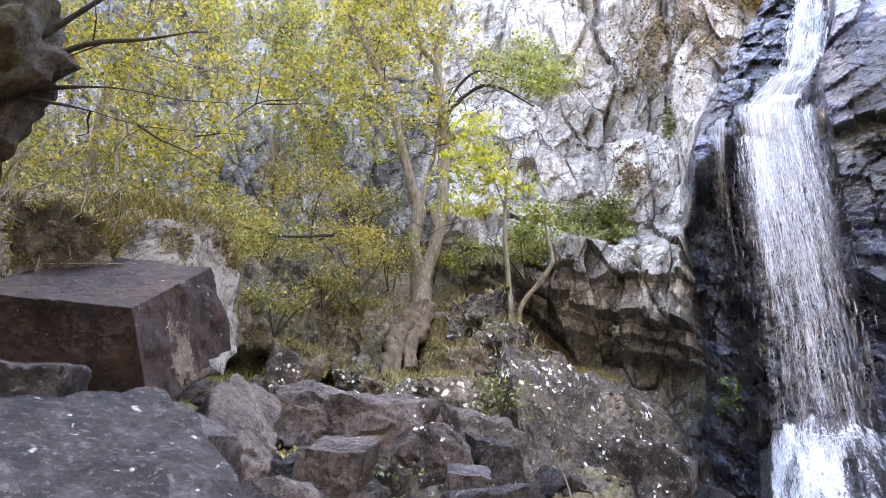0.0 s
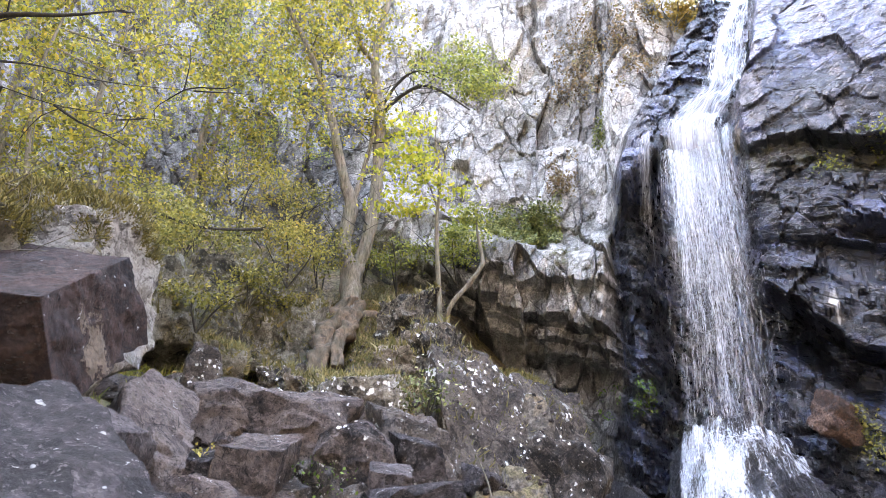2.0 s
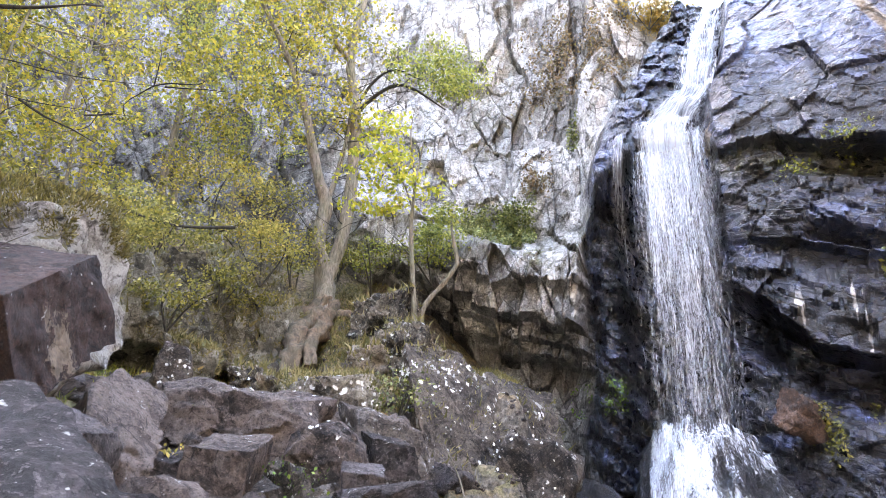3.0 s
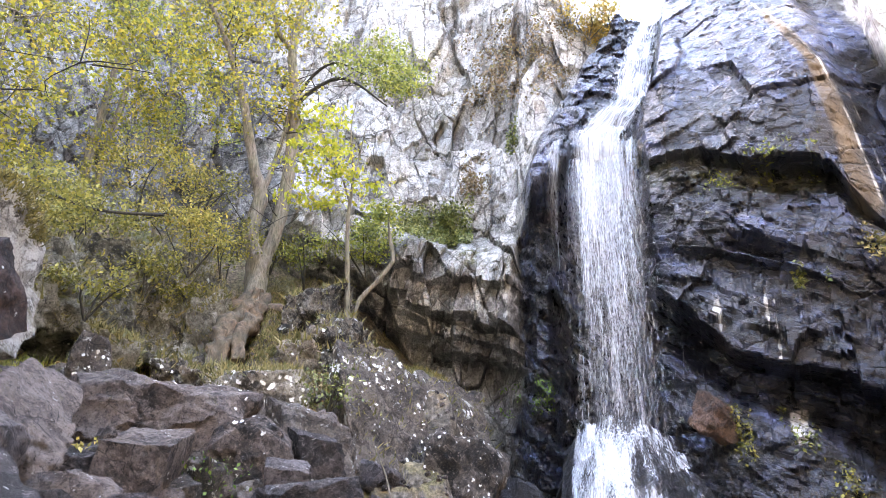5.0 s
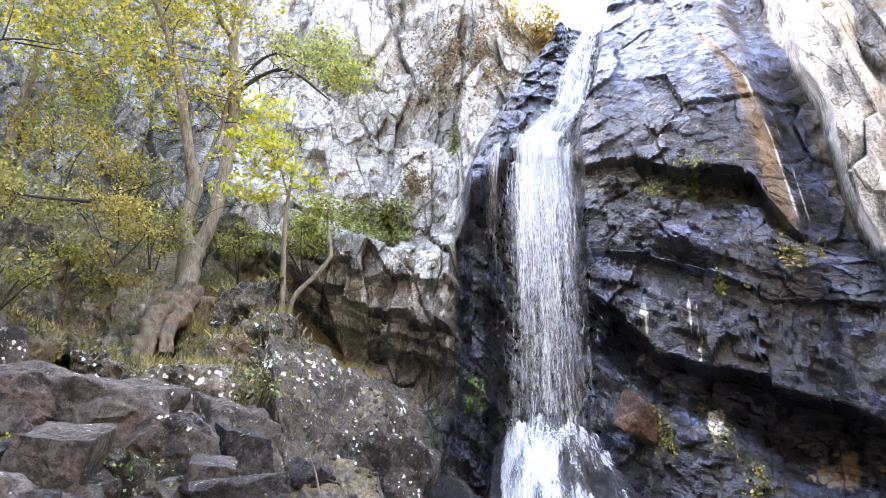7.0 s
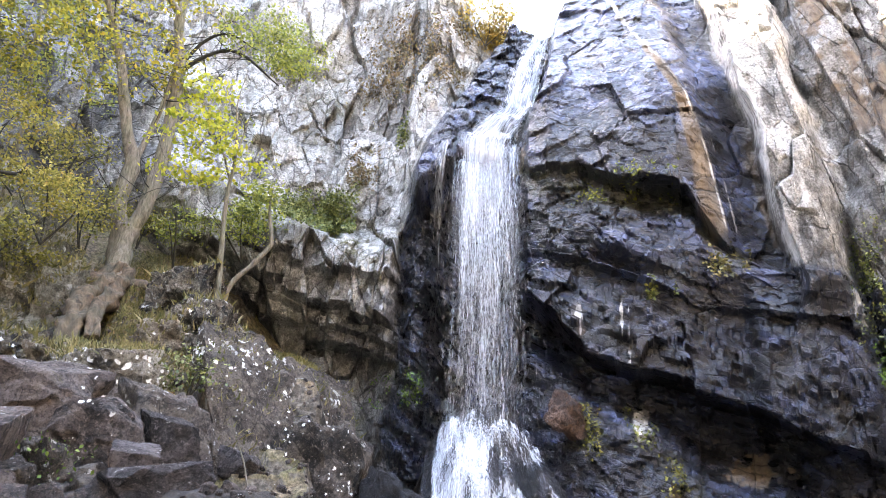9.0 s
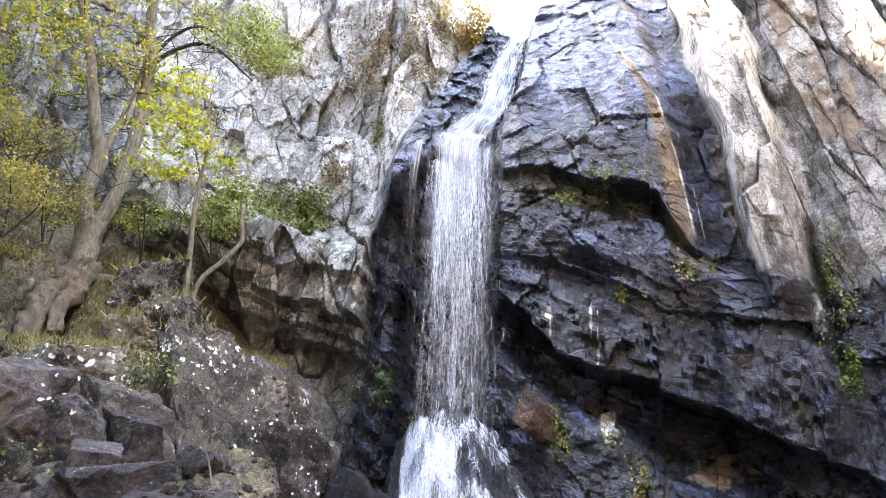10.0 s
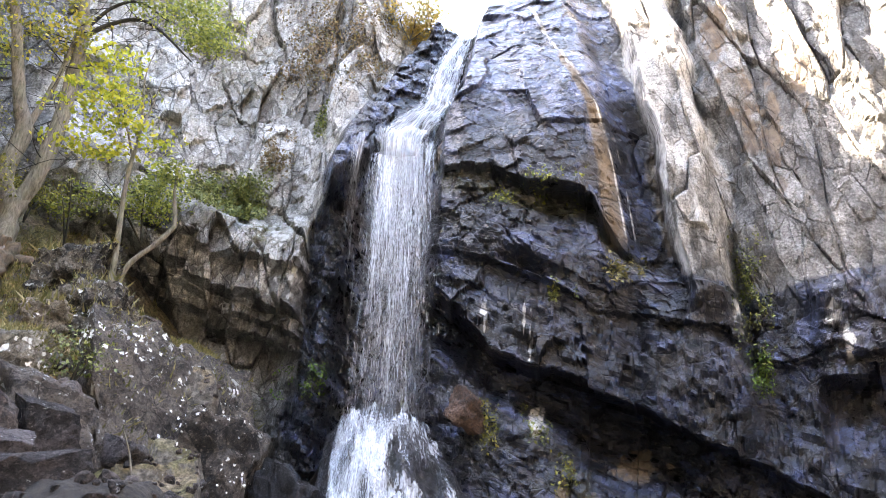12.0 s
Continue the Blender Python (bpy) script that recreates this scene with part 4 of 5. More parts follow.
for k, (u, far, z, size) in enumerate(((-14.5, 12.9, 4.1, (1.5, 0.9, 1.8)), (-10.8, 13.9, 4.6, (1.6, 0.8, 1.7)), (-7.6, 13.6, 4.2, (1.3, 0.8, 1.8)), (-5.2, 13.2, 3.5, (0.9, 0.7, 1.5)), (-12.6, 12.0, 3.1, (1.0, 0.7, 0.8)), (-17.5, 12.6, 4.2, (1.3, 0.9, 1.4)), (3.6, 12.6, 2.9, (1.0, 0.7, 0.85)), (2.6, 11.5, 2.6, (0.6, 0.5, 0.5)), (5.2, 12.3, 3.2, (0.7, 0.6, 0.6)), (6.6, 11.6, 2.9, (0.8, 0.7, 1.0)), (-6.5, 11.9, 2.4, (0.9, 0.6, 0.6)), (-4.4, 11.3, 2.2, (0.8, 0.6, 0.55)))):
    low = spot(u, far)
    z = z if k < 6 else ground_at(low.x, low.y) + 0.30 * size[2]
    boulder("rock_outcrop", "dark mossy rock jutting from the slope" if k < 6 else "lichen-flecked rock step below a tree", spot(u, far, z), size, (0, 0, 25 * k), 60 + k, MOSSY if k < 6 else STEPROCK, "", "rock", level=5, boxy=0.4, rough=0.13, cuts=8, chip=0.06)

# ---- water ----


def ribbons(name, lines, material, parent, label=""):
    """Strands of water: each line is its points, its width and a turn about the line."""
    verts, faces = [], []
    for pts, width, turn in lines:
        first = len(verts)
        for i, p in enumerate(pts):
            along = (pts[min(i + 1, len(pts) - 1)] - pts[max(i - 1, 0)]).normalized()
            side = along.cross(Vector((math.sin(turn), -math.cos(turn), 0.05))).normalized()
            w = width * (0.15 + math.sin(math.pi * (i + 0.3) / (len(pts) - 0.4)))
            verts += [p - side * w / 2, p + side * w / 2]
        faces += [(first + 2 * i, first + 2 * i + 1, first + 2 * i + 3, first + 2 * i + 2) for i in range(len(pts) - 1)]
    ob = new(name, mesh_from(name, verts, faces, material, False))
    ob.parent = parent
    return tagged(ob, label)


FACE_U, FACE_V = np.linspace(22, 42, 81), np.linspace(3, 13, 101)
FACE_D = gorge(*np.meshgrid(FACE_U, FACE_V))[0]


def rock_face(u, v, out=0.08):
    """A place just off the rock, from a coarse table of its distance."""
    i, j = int((u - 22) / 0.25), int((v - 3) / 0.1)
    return spot(u, float(FACE_D[max(0, j - 1):j + 2, max(0, i - 1):i + 2].min()) - out, v)


def make_waterfall():
    rnd = random.Random(17)
    fall = tagged(new("waterfall"), "white waterfall dropping over a dark wet crag", "waterfall")

    def sheet(name, label, rows, cols, place, thick, shift=0.0, size=(2.2, 5.6)):
        """A sheet of broken water: place(a, s) gives its points for a from -1 to 1 and s from 0 to 1 down the fall, thick(a, s) how much water it holds."""
        grid = [(-1 + 2 * j / (cols - 1), i / (rows - 1)) for i in range(rows) for j in range(cols)]
        me = mesh_from(name, [place(a, s) for a, s in grid], grid_faces(rows, cols), WATER_SHEET, False)
        me.attributes.new("flow", "FLOAT_VECTOR", "POINT").data.foreach_set("vector", [c for a, s in grid for c in (a * size[0] / 2 + shift, s * size[1], shift)])
        me.attributes.new("thick", "FLOAT", "POINT").data.foreach_set("value", [thick(a, s) for a, s in grid])
        ob = new(name, me)
        ob.parent = fall
        return tagged(ob, label)

    fold = lambda a, s, k: noise.noise(Vector((a * 5.0 + 9 * k, s * 1.5, k)))  # noqa: E731
    rim = lambda a, w=0.35: max(0.0, min(1.0, (1 - abs(a)) / w))  # noqa: E731
    # the channel from the notch to the lip
    mid = curve_of((7.55, 29.7), (8.0, 29.7), (8.4, 30.2), (9.2, 33.0), (10.3, 33.9), (11.6, 34.6), (12.9, 35.9))
    half = curve_of((7.55, 3.1), (8.0, 3.3), (8.4, 3.4), (9.2, 2.8), (10.3, 2.5), (11.6, 2.0), (12.9, 0.9))
    slide = lambda a, s, out: rock_face(float(mid(12.9 - 5.35 * s) + a * half(12.9 - 5.35 * s)), 12.9 - 5.35 * s, out)  # noqa: E731
    for k in (0, 1):
        sheet("upper_cascade", "foaming water sliding down a rock channel", 70, 40, lambda a, s, k=k: slide(a, s, 0.10 + 0.09 * k + 0.05 * fold(a, s * 4, k)),
              lambda a, s, k=k: (0.62 - 0.30 * a * (1 - s) + 0.6 * max(0, s - 0.7)) * rim(a, 0.6) + 0.35 * fold(a, s * 5, k + 4), 5.0 * k, (1.5, 5.0))
    # the free fall
    foot, top = 2.2, 7.85

    def drop(a, s, out):
        u = 29.8 + a * 3.15 + (30.6 + a * 3.9 - 29.8 - a * 3.15) * s + 0.6 * max(a, 0.0) + 0.25 * noise.noise(Vector((a * 2.0, s * 5.0, 4.0)))
        z = top - (top - foot) * s + (0.35 * max(a, 0) - 0.15 * max(-a, 0)) * (1 - s)
        return spot(u, 12.35 - 0.95 * math.sqrt(max(s, 0)) - out, z)

    for k in range(3):
        sheet("falling_water", "white veil of falling water", 90, 70, lambda a, s, k=k: drop(a * (1 + 0.05 * k), s, 0.11 * (k - 1) + 0.10 * fold(a, s * 2, k)),
              lambda a, s, k=k: (0.80 - 0.55 * s**0.7 - 0.12 * max(0, a)) * (0.35 + 0.65 * rim(a, 0.6)) + 0.30 * noise.noise(Vector((a * 3.2 + 7 * k, s * 0.6, 3.0))) * (0.4 + s) - 0.5 * (1 - rim(a, 0.15)), 11.0 * k)
    lines = []
    for k in range(2600):
        a = rnd.gauss(-0.05, 0.52)
        if abs(a) > 1.2:
            continue
        s0 = rnd.random() ** 0.9 * 1.02 - 0.05
        length = rnd.uniform(0.01, 0.06)
        n = max(2, int(length * 40))
        out, sway = rnd.gauss(0, 0.14), rnd.gauss(0, 0.02)
        pts = [drop(a + sway * i / n, min(1.02, max(-0.03, s0 + length * i / n)), out) for i in range(n + 1)]
        lines.append((pts, rnd.uniform(0.006, 0.022), radians(31 + rnd.uniform(-40, 40))))
    ribbons("water_spray_strand", lines, WATER_STRAND, fall, "thin white strands and drops of falling water")["kind"] = "stuff"
    # the thin stream beside it, over the stepped rock
    side = lambda a, s, k: rock_face(25.3 + 1.35 * a - 0.7 * (1 - s) * a + 0.5 * (1 - min(1, 3 * s)), 8.05 - 3.6 * s, 0.09 + 0.06 * k + 0.03 * fold(a, s * 3, 7))  # noqa: E731
    for k in (0, 1):
        sheet("side_trickle", "thin broken trickle on dark rock", 60, 26, lambda a, s, k=k: side(a, s, k), lambda a, s, k=k: 0.55 * rim(a, 0.5) - 0.30 * s + 0.75 * noise.noise(Vector((a * 2.6 + 5 * k, s * 0.8, 8.0))) - 0.02, 17.0 + 6 * k, (0.9, 3.6))
    # the foot: foam fanning out over the rock
    def fan(a, t, lift=0.0):
        u = 30.0 + (a * (3.7 + 6.3 * t) if a > 0 else a * (3.4 + 0.9 * t)) + 0.3 * t
        z = 2.58 - 0.42 * a * a - (2.15 + 0.35 * max(a, 0)) * max(t, 0.0)**1.2 + (0.25 * a * t if a > 0 else 0)
        q = spot(u, 11.6 - 1.35 * t - 0.2 * (1 - min(1.0, a * a)), z + lift)
        return q + Vector((0, -0.04, 0.13)) * noise.fractal(q * 2.6, 0.8, 2.0, 4)

    def foam_thick(a, t):
        return foam_body(a, t) - 0.9 * smooth(0.22, 0.0, t)

    def foam_body(a, t):
        bands = noise.fractal(Vector((a * 3.2 + 0.6 * noise.noise(Vector((a * 3.0, t * 4.0, 6.0))), t * 3.0, 2.0)), 0.8, 2.0, 3)
        if a < 0.12:
            return 0.74 - 0.3 * (1 - rim(a, 0.12)) + 0.38 * bands - 0.06 * t
        return 0.74 - 0.48 * smooth(0.05, 0.6, a) + 0.75 * bands + 0.55 * math.exp(-(((a - 0.93) / 0.05) ** 2)) * (1 - 0.4 * t)

    rows, cols = 40, 70
    verts = [fan(-1.25 + 2.6 * j / (cols - 1), -0.12 + 1.25 * i / (rows - 1), -0.12) for i in range(rows) for j in range(cols)]
    verts = [p + Vector((0, -0.05, 0.10)) * noise.fractal(p * 4.5, 0.9, 2.0, 5) for p in verts]
    bed = tagged(new("boulder", mesh_from("boulder", verts, grid_faces(rows, cols), WETROCK)), "black wet rock hump under the waterfall's foot", "boulder")
    bed.modifiers.new("depth", "SOLIDIFY").thickness = -0.5
    for k in (0, 1):
        sheet("foam", "churning white foam spreading over the rocks", 46, 80, lambda a, s, k=k: fan(a, s, 0.09 * k), foam_thick, 23.0 + 7 * k, (2.2, 6.0))
    # spray
    verts, faces = [], []
    for _ in range(3600):
        near = rnd.random() < 0.5
        p = spot(rnd.gauss(30.8, 2.6), rnd.gauss(11.3, 0.45), 1.0 + rnd.expovariate(0.7)) if near else drop(rnd.gauss(0, 0.75), rnd.random(), rnd.gauss(0, 0.2))
        r = rnd.uniform(0.003, 0.009)
        first = len(verts)
        verts += [p + Vector((r, 0, 0)), p + Vector((-r, 0, 0)), p + Vector((0, 0, 2.2 * r)), p + Vector((0, r, -r))]
        faces += [(first, first + 2, first + 1), (first, first + 1, first + 3), (first, first + 3, first + 2), (first + 1, first + 2, first + 3)]
    drops = new("spray", mesh_from("spray", verts, faces, WATER_STRAND))
    drops.parent = fall
    tagged(drops, "spray drops", kind="stuff")
    return fall


make_waterfall()
pool_bm = bmesh.new()
bmesh.ops.create_grid(pool_bm, x_segments=40, y_segments=40, size=1.0)
for v in pool_bm.verts:
    v.co = spot(33 + 17 * v.co.x, 8.0 + 3.2 * v.co.y, 0.3 + 0.03 * noise.noise(v.co * 7))
pool_me = bpy.data.meshes.new("water")
pool_bm.to_mesh(pool_me)
pool_bm.free()
pool_me.materials.append(POOL)
tagged(new("water", pool_me), "dark stream water below the fall", "water", kind="structure")

# ---- trees and bushes ----


def glide(points, steps=5):
    """A smooth line through the points, each (x, y, z, radius)."""
    pts = [Vector(p) for p in points]
    pts = [pts[0] * 2 - pts[1], *pts, pts[-1] * 2 - pts[-2]]
    out = []
    for a, b, c, d in zip(pts, pts[1:], pts[2:], pts[3:]):
        for k in range(steps):
            t = k / steps
            out.append(0.5 * (2 * b + (c - a) * t + (2 * a - 5 * b + 4 * c - d) * t * t + (3 * b - a - 3 * c + d) * t**3))
    return out + [pts[-2]]


def tube(bm, points, sides=8, steps=5, knots=0.08, seed=0):
    """A tapered limb with knots."""
    line = glide([Vector((*p[:3], p[3])) for p in points], steps)
    rings = []
    for i, q in enumerate(line):
        c, r = q.xyz, max(0.002, q.w)
        along = (line[min(i + 1, len(line) - 1)].xyz - line[max(i - 1, 0)].xyz).normalized()
        x = along.cross(Vector((0.3, 1, 0.2))).normalized()
        y = along.cross(x)
        ring = []
        for k in range(sides):
            a = 2 * math.pi * k / sides
            way = x * math.cos(a) + y * math.sin(a)
            ring.append(bm.verts.new(c + way * r * (1 + knots * 3 * noise.noise(c * 2.5 + way * 1.2 + Vector((seed, 0, 0))) + knots * 1.4 * noise.noise(c * 7 + way * 3.5 + Vector((0, seed, 0))))))
        rings.append(ring)
    for a, b in zip(rings, rings[1:]):
        for k in range(sides):
            f = bm.faces.new((a[k], a[(k + 1) % sides], b[(k + 1) % sides], b[k]))
            f.smooth = True
    bm.faces.new(rings[-1])


LINES = {}


def limb(name, points, material, parent, label="", **more):
    if name == "limb":
        LINES.setdefault(parent.name, []).extend(tuple(q.xyz) for q in glide([Vector(p) for p in points], 8)[6:])
    bm = bmesh.new()
    tube(bm, points, **more)
    return part(name, bm, material, parent, label)


def leaf_mesh(name, centres, size, seed, material, droop=0.5, long=1.6):
    """Small folded leaves round the given places."""
    rng = np.random.default_rng(seed)
    n = len(centres)
    nor = rng.normal(size=(n, 3)) + np.array([0, -0.25, 0.75])
    nor /= np.linalg.norm(nor, axis=1)[:, None]
    way = rng.normal(size=(n, 3)) - np.array([0, 0, droop])
    way -= nor * (way * nor).sum(1)[:, None]
    way /= np.linalg.norm(way, axis=1)[:, None] + 1e-9
    side = np.cross(nor, way)
    s = size * rng.uniform(0.6, 1.35, (n, 1))
    tip, tail = centres + way * s * long / 2, centres - way * s * long / 2
    lift = nor * s * 0.12
    a, b = centres + side * s * 0.5 + lift - way * s * 0.1, centres - side * s * 0.5 + lift - way * s * 0.1
    co = np.stack([tail, a, tip, b], 1).reshape(-1, 3)
    i = np.arange(n) * 4
    faces = np.concatenate([np.stack([i, i + 1, i + 2], 1), np.stack([i, i + 2, i + 3], 1)]).tolist()
    return mesh_from(name, co, faces, material)


def sprays(centre, radii, count, seed, per=12, reach=0.28, hollow=0.35):
    """Leaf places: twig sprays scattered through an uneven cloud, with gaps."""
    rng = np.random.default_rng(seed)
    way = rng.normal(size=(count * 3, 3))
    way /= np.linalg.norm(way, axis=1)[:, None]
    r = hollow + (1 - hollow) * rng.random((len(way), 1)) ** 0.6
    p = way * r
    lump = fractal(p[:, 0] * 1.7 + seed, p[:, 2] * 2.1 + p[:, 1] * 1.3, seed % 50, 3)
    p = p[np.argsort(-lump + 0.25 * rng.random(len(p)))[:count]]
    p = p * np.array(radii) + np.array(centre)
    twig = rng.normal(size=(len(p), 1, 3)) * np.array([1, 1, 0.22])
    twig /= np.linalg.norm(twig, axis=2)[:, :, None]
    k = rng.random((len(p), per, 1))
    q = p[:, None] + twig * (k - 0.3) * reach * 1.6 + rng.normal(size=(len(p), per, 3)) * reach * np.array([0.3, 0.3, 0.10])
    return q.reshape(-1, 3)


def crown(parent, clouds, size, seed, material, label="", name="crown", **more):
    pts = np.concatenate([sprays(c, r, n, seed + i, **more) for i, (c, r, n) in enumerate(clouds)])
    ob = new(name, leaf_mesh(name, pts, size * 0.88, seed, material))
    ob.parent = parent
    return tagged(ob, label)


def twigs(parent, starts, seed, material, reach=0.9, thick=0.012, up=0.3, name="twig_spray"):
    """Thin bent twigs that leave the given places."""
    rnd = random.Random(seed)
    bm = bmesh.new()
    for p in starts:
        p = Vector(p)
        way = Vector((rnd.gauss(0, 1), rnd.gauss(0, 0.8), rnd.gauss(up, 0.6))).normalized()
        pts, r = [], thick * rnd.uniform(0.6, 1.4)
        for k in range(4):
            pts.append((*p, r * (1 - 0.25 * k)))
            p = p + way * reach * rnd.uniform(0.2, 0.4)
            way = (way + Vector((rnd.gauss(0, 0.3), rnd.gauss(0, 0.3), rnd.gauss(0.0, 0.25)))).normalized()
        tube(bm, pts, 4, 2)
    return tagged(part(name, bm, material, parent), "thin bare twigs", kind="stuff")


def tree(name, label, base):
    ob = tagged(new(name), label, "tree")
    ob.location = base
    return ob


def at_base(thing):
    """Parts are built in world places: this shifts a thing's parts back under its base."""
    inv = Matrix.Translation(thing.location).inverted()
    for c in thing.children:
        c.matrix_parent_inverse = inv
    return thing


# the old forked tree on the slope
old = tree("tree", "old forked tree with grey bark and thin yellow leaves", (-0.25, 13.7, 4.4))
limb("trunk", ((-0.2, 13.6, 3.9, 0.36), (-0.26, 13.75, 4.45, 0.29), (-0.42, 14.0, 4.95, 0.235), (-0.47, 14.2, 5.45, 0.22), (-0.46, 14.3, 5.95, 0.25)), BARK, old, sides=14, knots=0.14, seed=3)
limb("limb", ((-0.50, 14.3, 5.7, 0.185), (-0.70, 14.28, 6.5, 0.16), (-0.62, 14.3, 7.35, 0.168), (-0.80, 14.2, 7.9, 0.126), (-1.03, 14.15, 8.7, 0.109), (-1.44, 13.9, 10.1, 0.0882), (-2.2, 13.5, 11.6, 0.063), (-2.9, 13.2, 12.7, 0.042), (-3.4, 13.0, 13.6, 0.0168)), BARK, old, sides=11, seed=5)
limb("limb", ((-0.45, 14.3, 5.7, 0.168), (-0.21, 14.3, 6.4, 0.16), (-0.06, 14.3, 7.8, 0.151), (-0.06, 14.3, 9.0, 0.139), (-0.09, 14.3, 10.0, 0.126), (-0.32, 14.3, 11.5, 0.109), (-0.1, 14.3, 13.4, 0.084), (0.2, 14.3, 15.0, 0.0336)), BARK, old, sides=11, seed=7)
limb("limb", ((-0.62, 14.3, 7.3, 0.084), (-0.42, 14.3, 8.2, 0.063), (-0.25, 14.25, 9.2, 0.0504), (-0.2, 14.1, 10.3, 0.0252)), BARK, old, seed=9)
limb("limb", ((-0.32, 14.3, 11.4, 0.0756), (-0.75, 14.0, 11.8, 0.0672), (-1.0, 13.8, 12.8, 0.042), (-1.1, 13.7, 14.0, 0.0168)), BARK, old, seed=11)
limb("limb", ((-0.07, 14.3, 9.9, 0.0588), (0.31, 14.2, 10.35, 0.0504), (0.8, 13.95, 10.6, 0.042), (1.27, 13.74, 10.45, 0.0336), (2.03, 13.25, 9.65, 0.0126)), BARK_DARK, old, seed=13)
limb("limb", ((-0.08, 14.3, 10.1, 0.042), (0.3, 14.1, 10.75, 0.0378), (0.78, 13.78, 10.95, 0.0294), (1.43, 13.32, 10.45, 0.0101)), BARK_DARK, old, seed=15)
limb("root", ((-0.40, 13.9, 4.95, 0.2), (-0.62, 13.3, 4.35, 0.24), (-0.80, 12.6, 3.85, 0.2), (-0.88, 11.9, 3.35, 0.19), (-0.92, 11.5, 2.8, 0.13)), BARK_BROWN, old, "brown hollow root", knots=0.3, sides=22, steps=14, seed=27)
limb("root", ((-0.3, 13.8, 4.8, 0.18), (-0.35, 13.1, 4.25, 0.17), (-0.55, 12.3, 3.75, 0.14), (-0.50, 11.7, 3.2, 0.08)), BARK_BROWN, old, "brown hollow root", knots=0.3, sides=16, steps=12, seed=28)
limb("root", ((-0.2, 13.65, 4.55, 0.18), (0.15, 13.2, 4.5, 0.12), (0.6, 12.9, 4.3, 0.08), (1.1, 12.7, 4.05, 0.03)), BARK_BROWN, old, seed=17)
limb("root", ((-0.35, 13.7, 4.6, 0.2), (-0.85, 13.4, 4.3, 0.16), (-1.2, 12.9, 3.7, 0.12), (-1.25, 12.4, 3.2, 0.07)), BARK_BROWN, old, seed=19)
crown(old, (((-2.3, 13.3, 11.6), (2.0, 1.3, 1.4), 330), ((-0.7, 13.8, 12.6), (1.6, 1.2, 1.5), 170), ((-1.3, 13.6, 9.4), (1.5, 1.1, 1.1), 130), ((-3.2, 13.0, 9.7), (1.3, 1.0, 1.2), 170)), 0.066, 101, LEAF_YELLOW, "thin yellow-green autumn leaves")
crown(old, (((1.7, 13.4, 10.9), (1.25, 0.9, 0.75), 210), ((2.4, 13.2, 10.3), (0.7, 0.6, 0.45), 60)), 0.06, 111, LEAF_GREEN, "soft green leaves at the branch tips")
twigs(old, random.Random(121).choices(LINES[old.name], k=70), 121, BARK_DARK, 1.5, 0.012)
at_base(old)

# the slim sapling in front, and the leaning one beside it
sapling = tree("sapling", "slim pale sapling with lime-yellow leaves", (1.38, 12.1, 3.7))
limb("trunk", ((1.40, 12.1, 3.55, 0.09), (1.38, 12.12, 4.0, 0.065), (1.33, 12.14, 4.8, 0.05), (1.23, 12.14, 6.2, 0.04), (1.26, 12.14, 7.2, 0.03), (1.13, 12.15, 8.3, 0.015), (1.2, 12.1, 9.0, 0.006)), BARK, sapling, seed=21)
limb("limb", ((1.24, 12.14, 6.6, 0.025), (0.98, 12.1, 7.2, 0.018), (0.55, 12.0, 7.6, 0.008)), BARK, sapling, seed=22)
limb("limb", ((1.24, 12.14, 7.0, 0.022), (1.35, 12.1, 7.7, 0.015), (1.42, 12.0, 8.3, 0.006)), BARK, sapling, seed=23)
crown(sapling, (((0.75, 12.1, 8.1), (0.75, 0.5, 0.55), 42), ((0.75, 12.1, 7.45), (1.05, 0.6, 0.40), 52), ((1.2, 12.1, 6.9), (0.9, 0.5, 0.30), 24), ((0.45, 12.1, 6.6), (0.6, 0.4, 0.25), 22)), 0.075, 131, LEAF_BRIGHT, "lime-yellow leaves")
twigs(sapling, random.Random(135).choices(LINES[sapling.name], k=24), 135, BARK_DARK, 0.7, 0.007)
at_base(sapling)
leaner = tree("sapling", "crooked leaning sapling at the rock's edge", (1.62, 12.9, 4.5))
limb("trunk", ((1.55, 12.9, 4.3, 0.06), (1.66, 12.9, 4.75, 0.055), (2.0, 12.85, 5.2, 0.05), (2.27, 12.8, 5.6, 0.05), (2.3, 12.8, 5.8, 0.045), (2.17, 12.82, 6.5, 0.025), (2.2, 12.8, 7.0, 0.01)), BARK, leaner, seed=25)
crown(leaner, (((2.2, 12.9, 6.9), (0.55, 0.4, 0.4), 40),), 0.065, 141, LEAF_GREEN)
at_base(leaner)

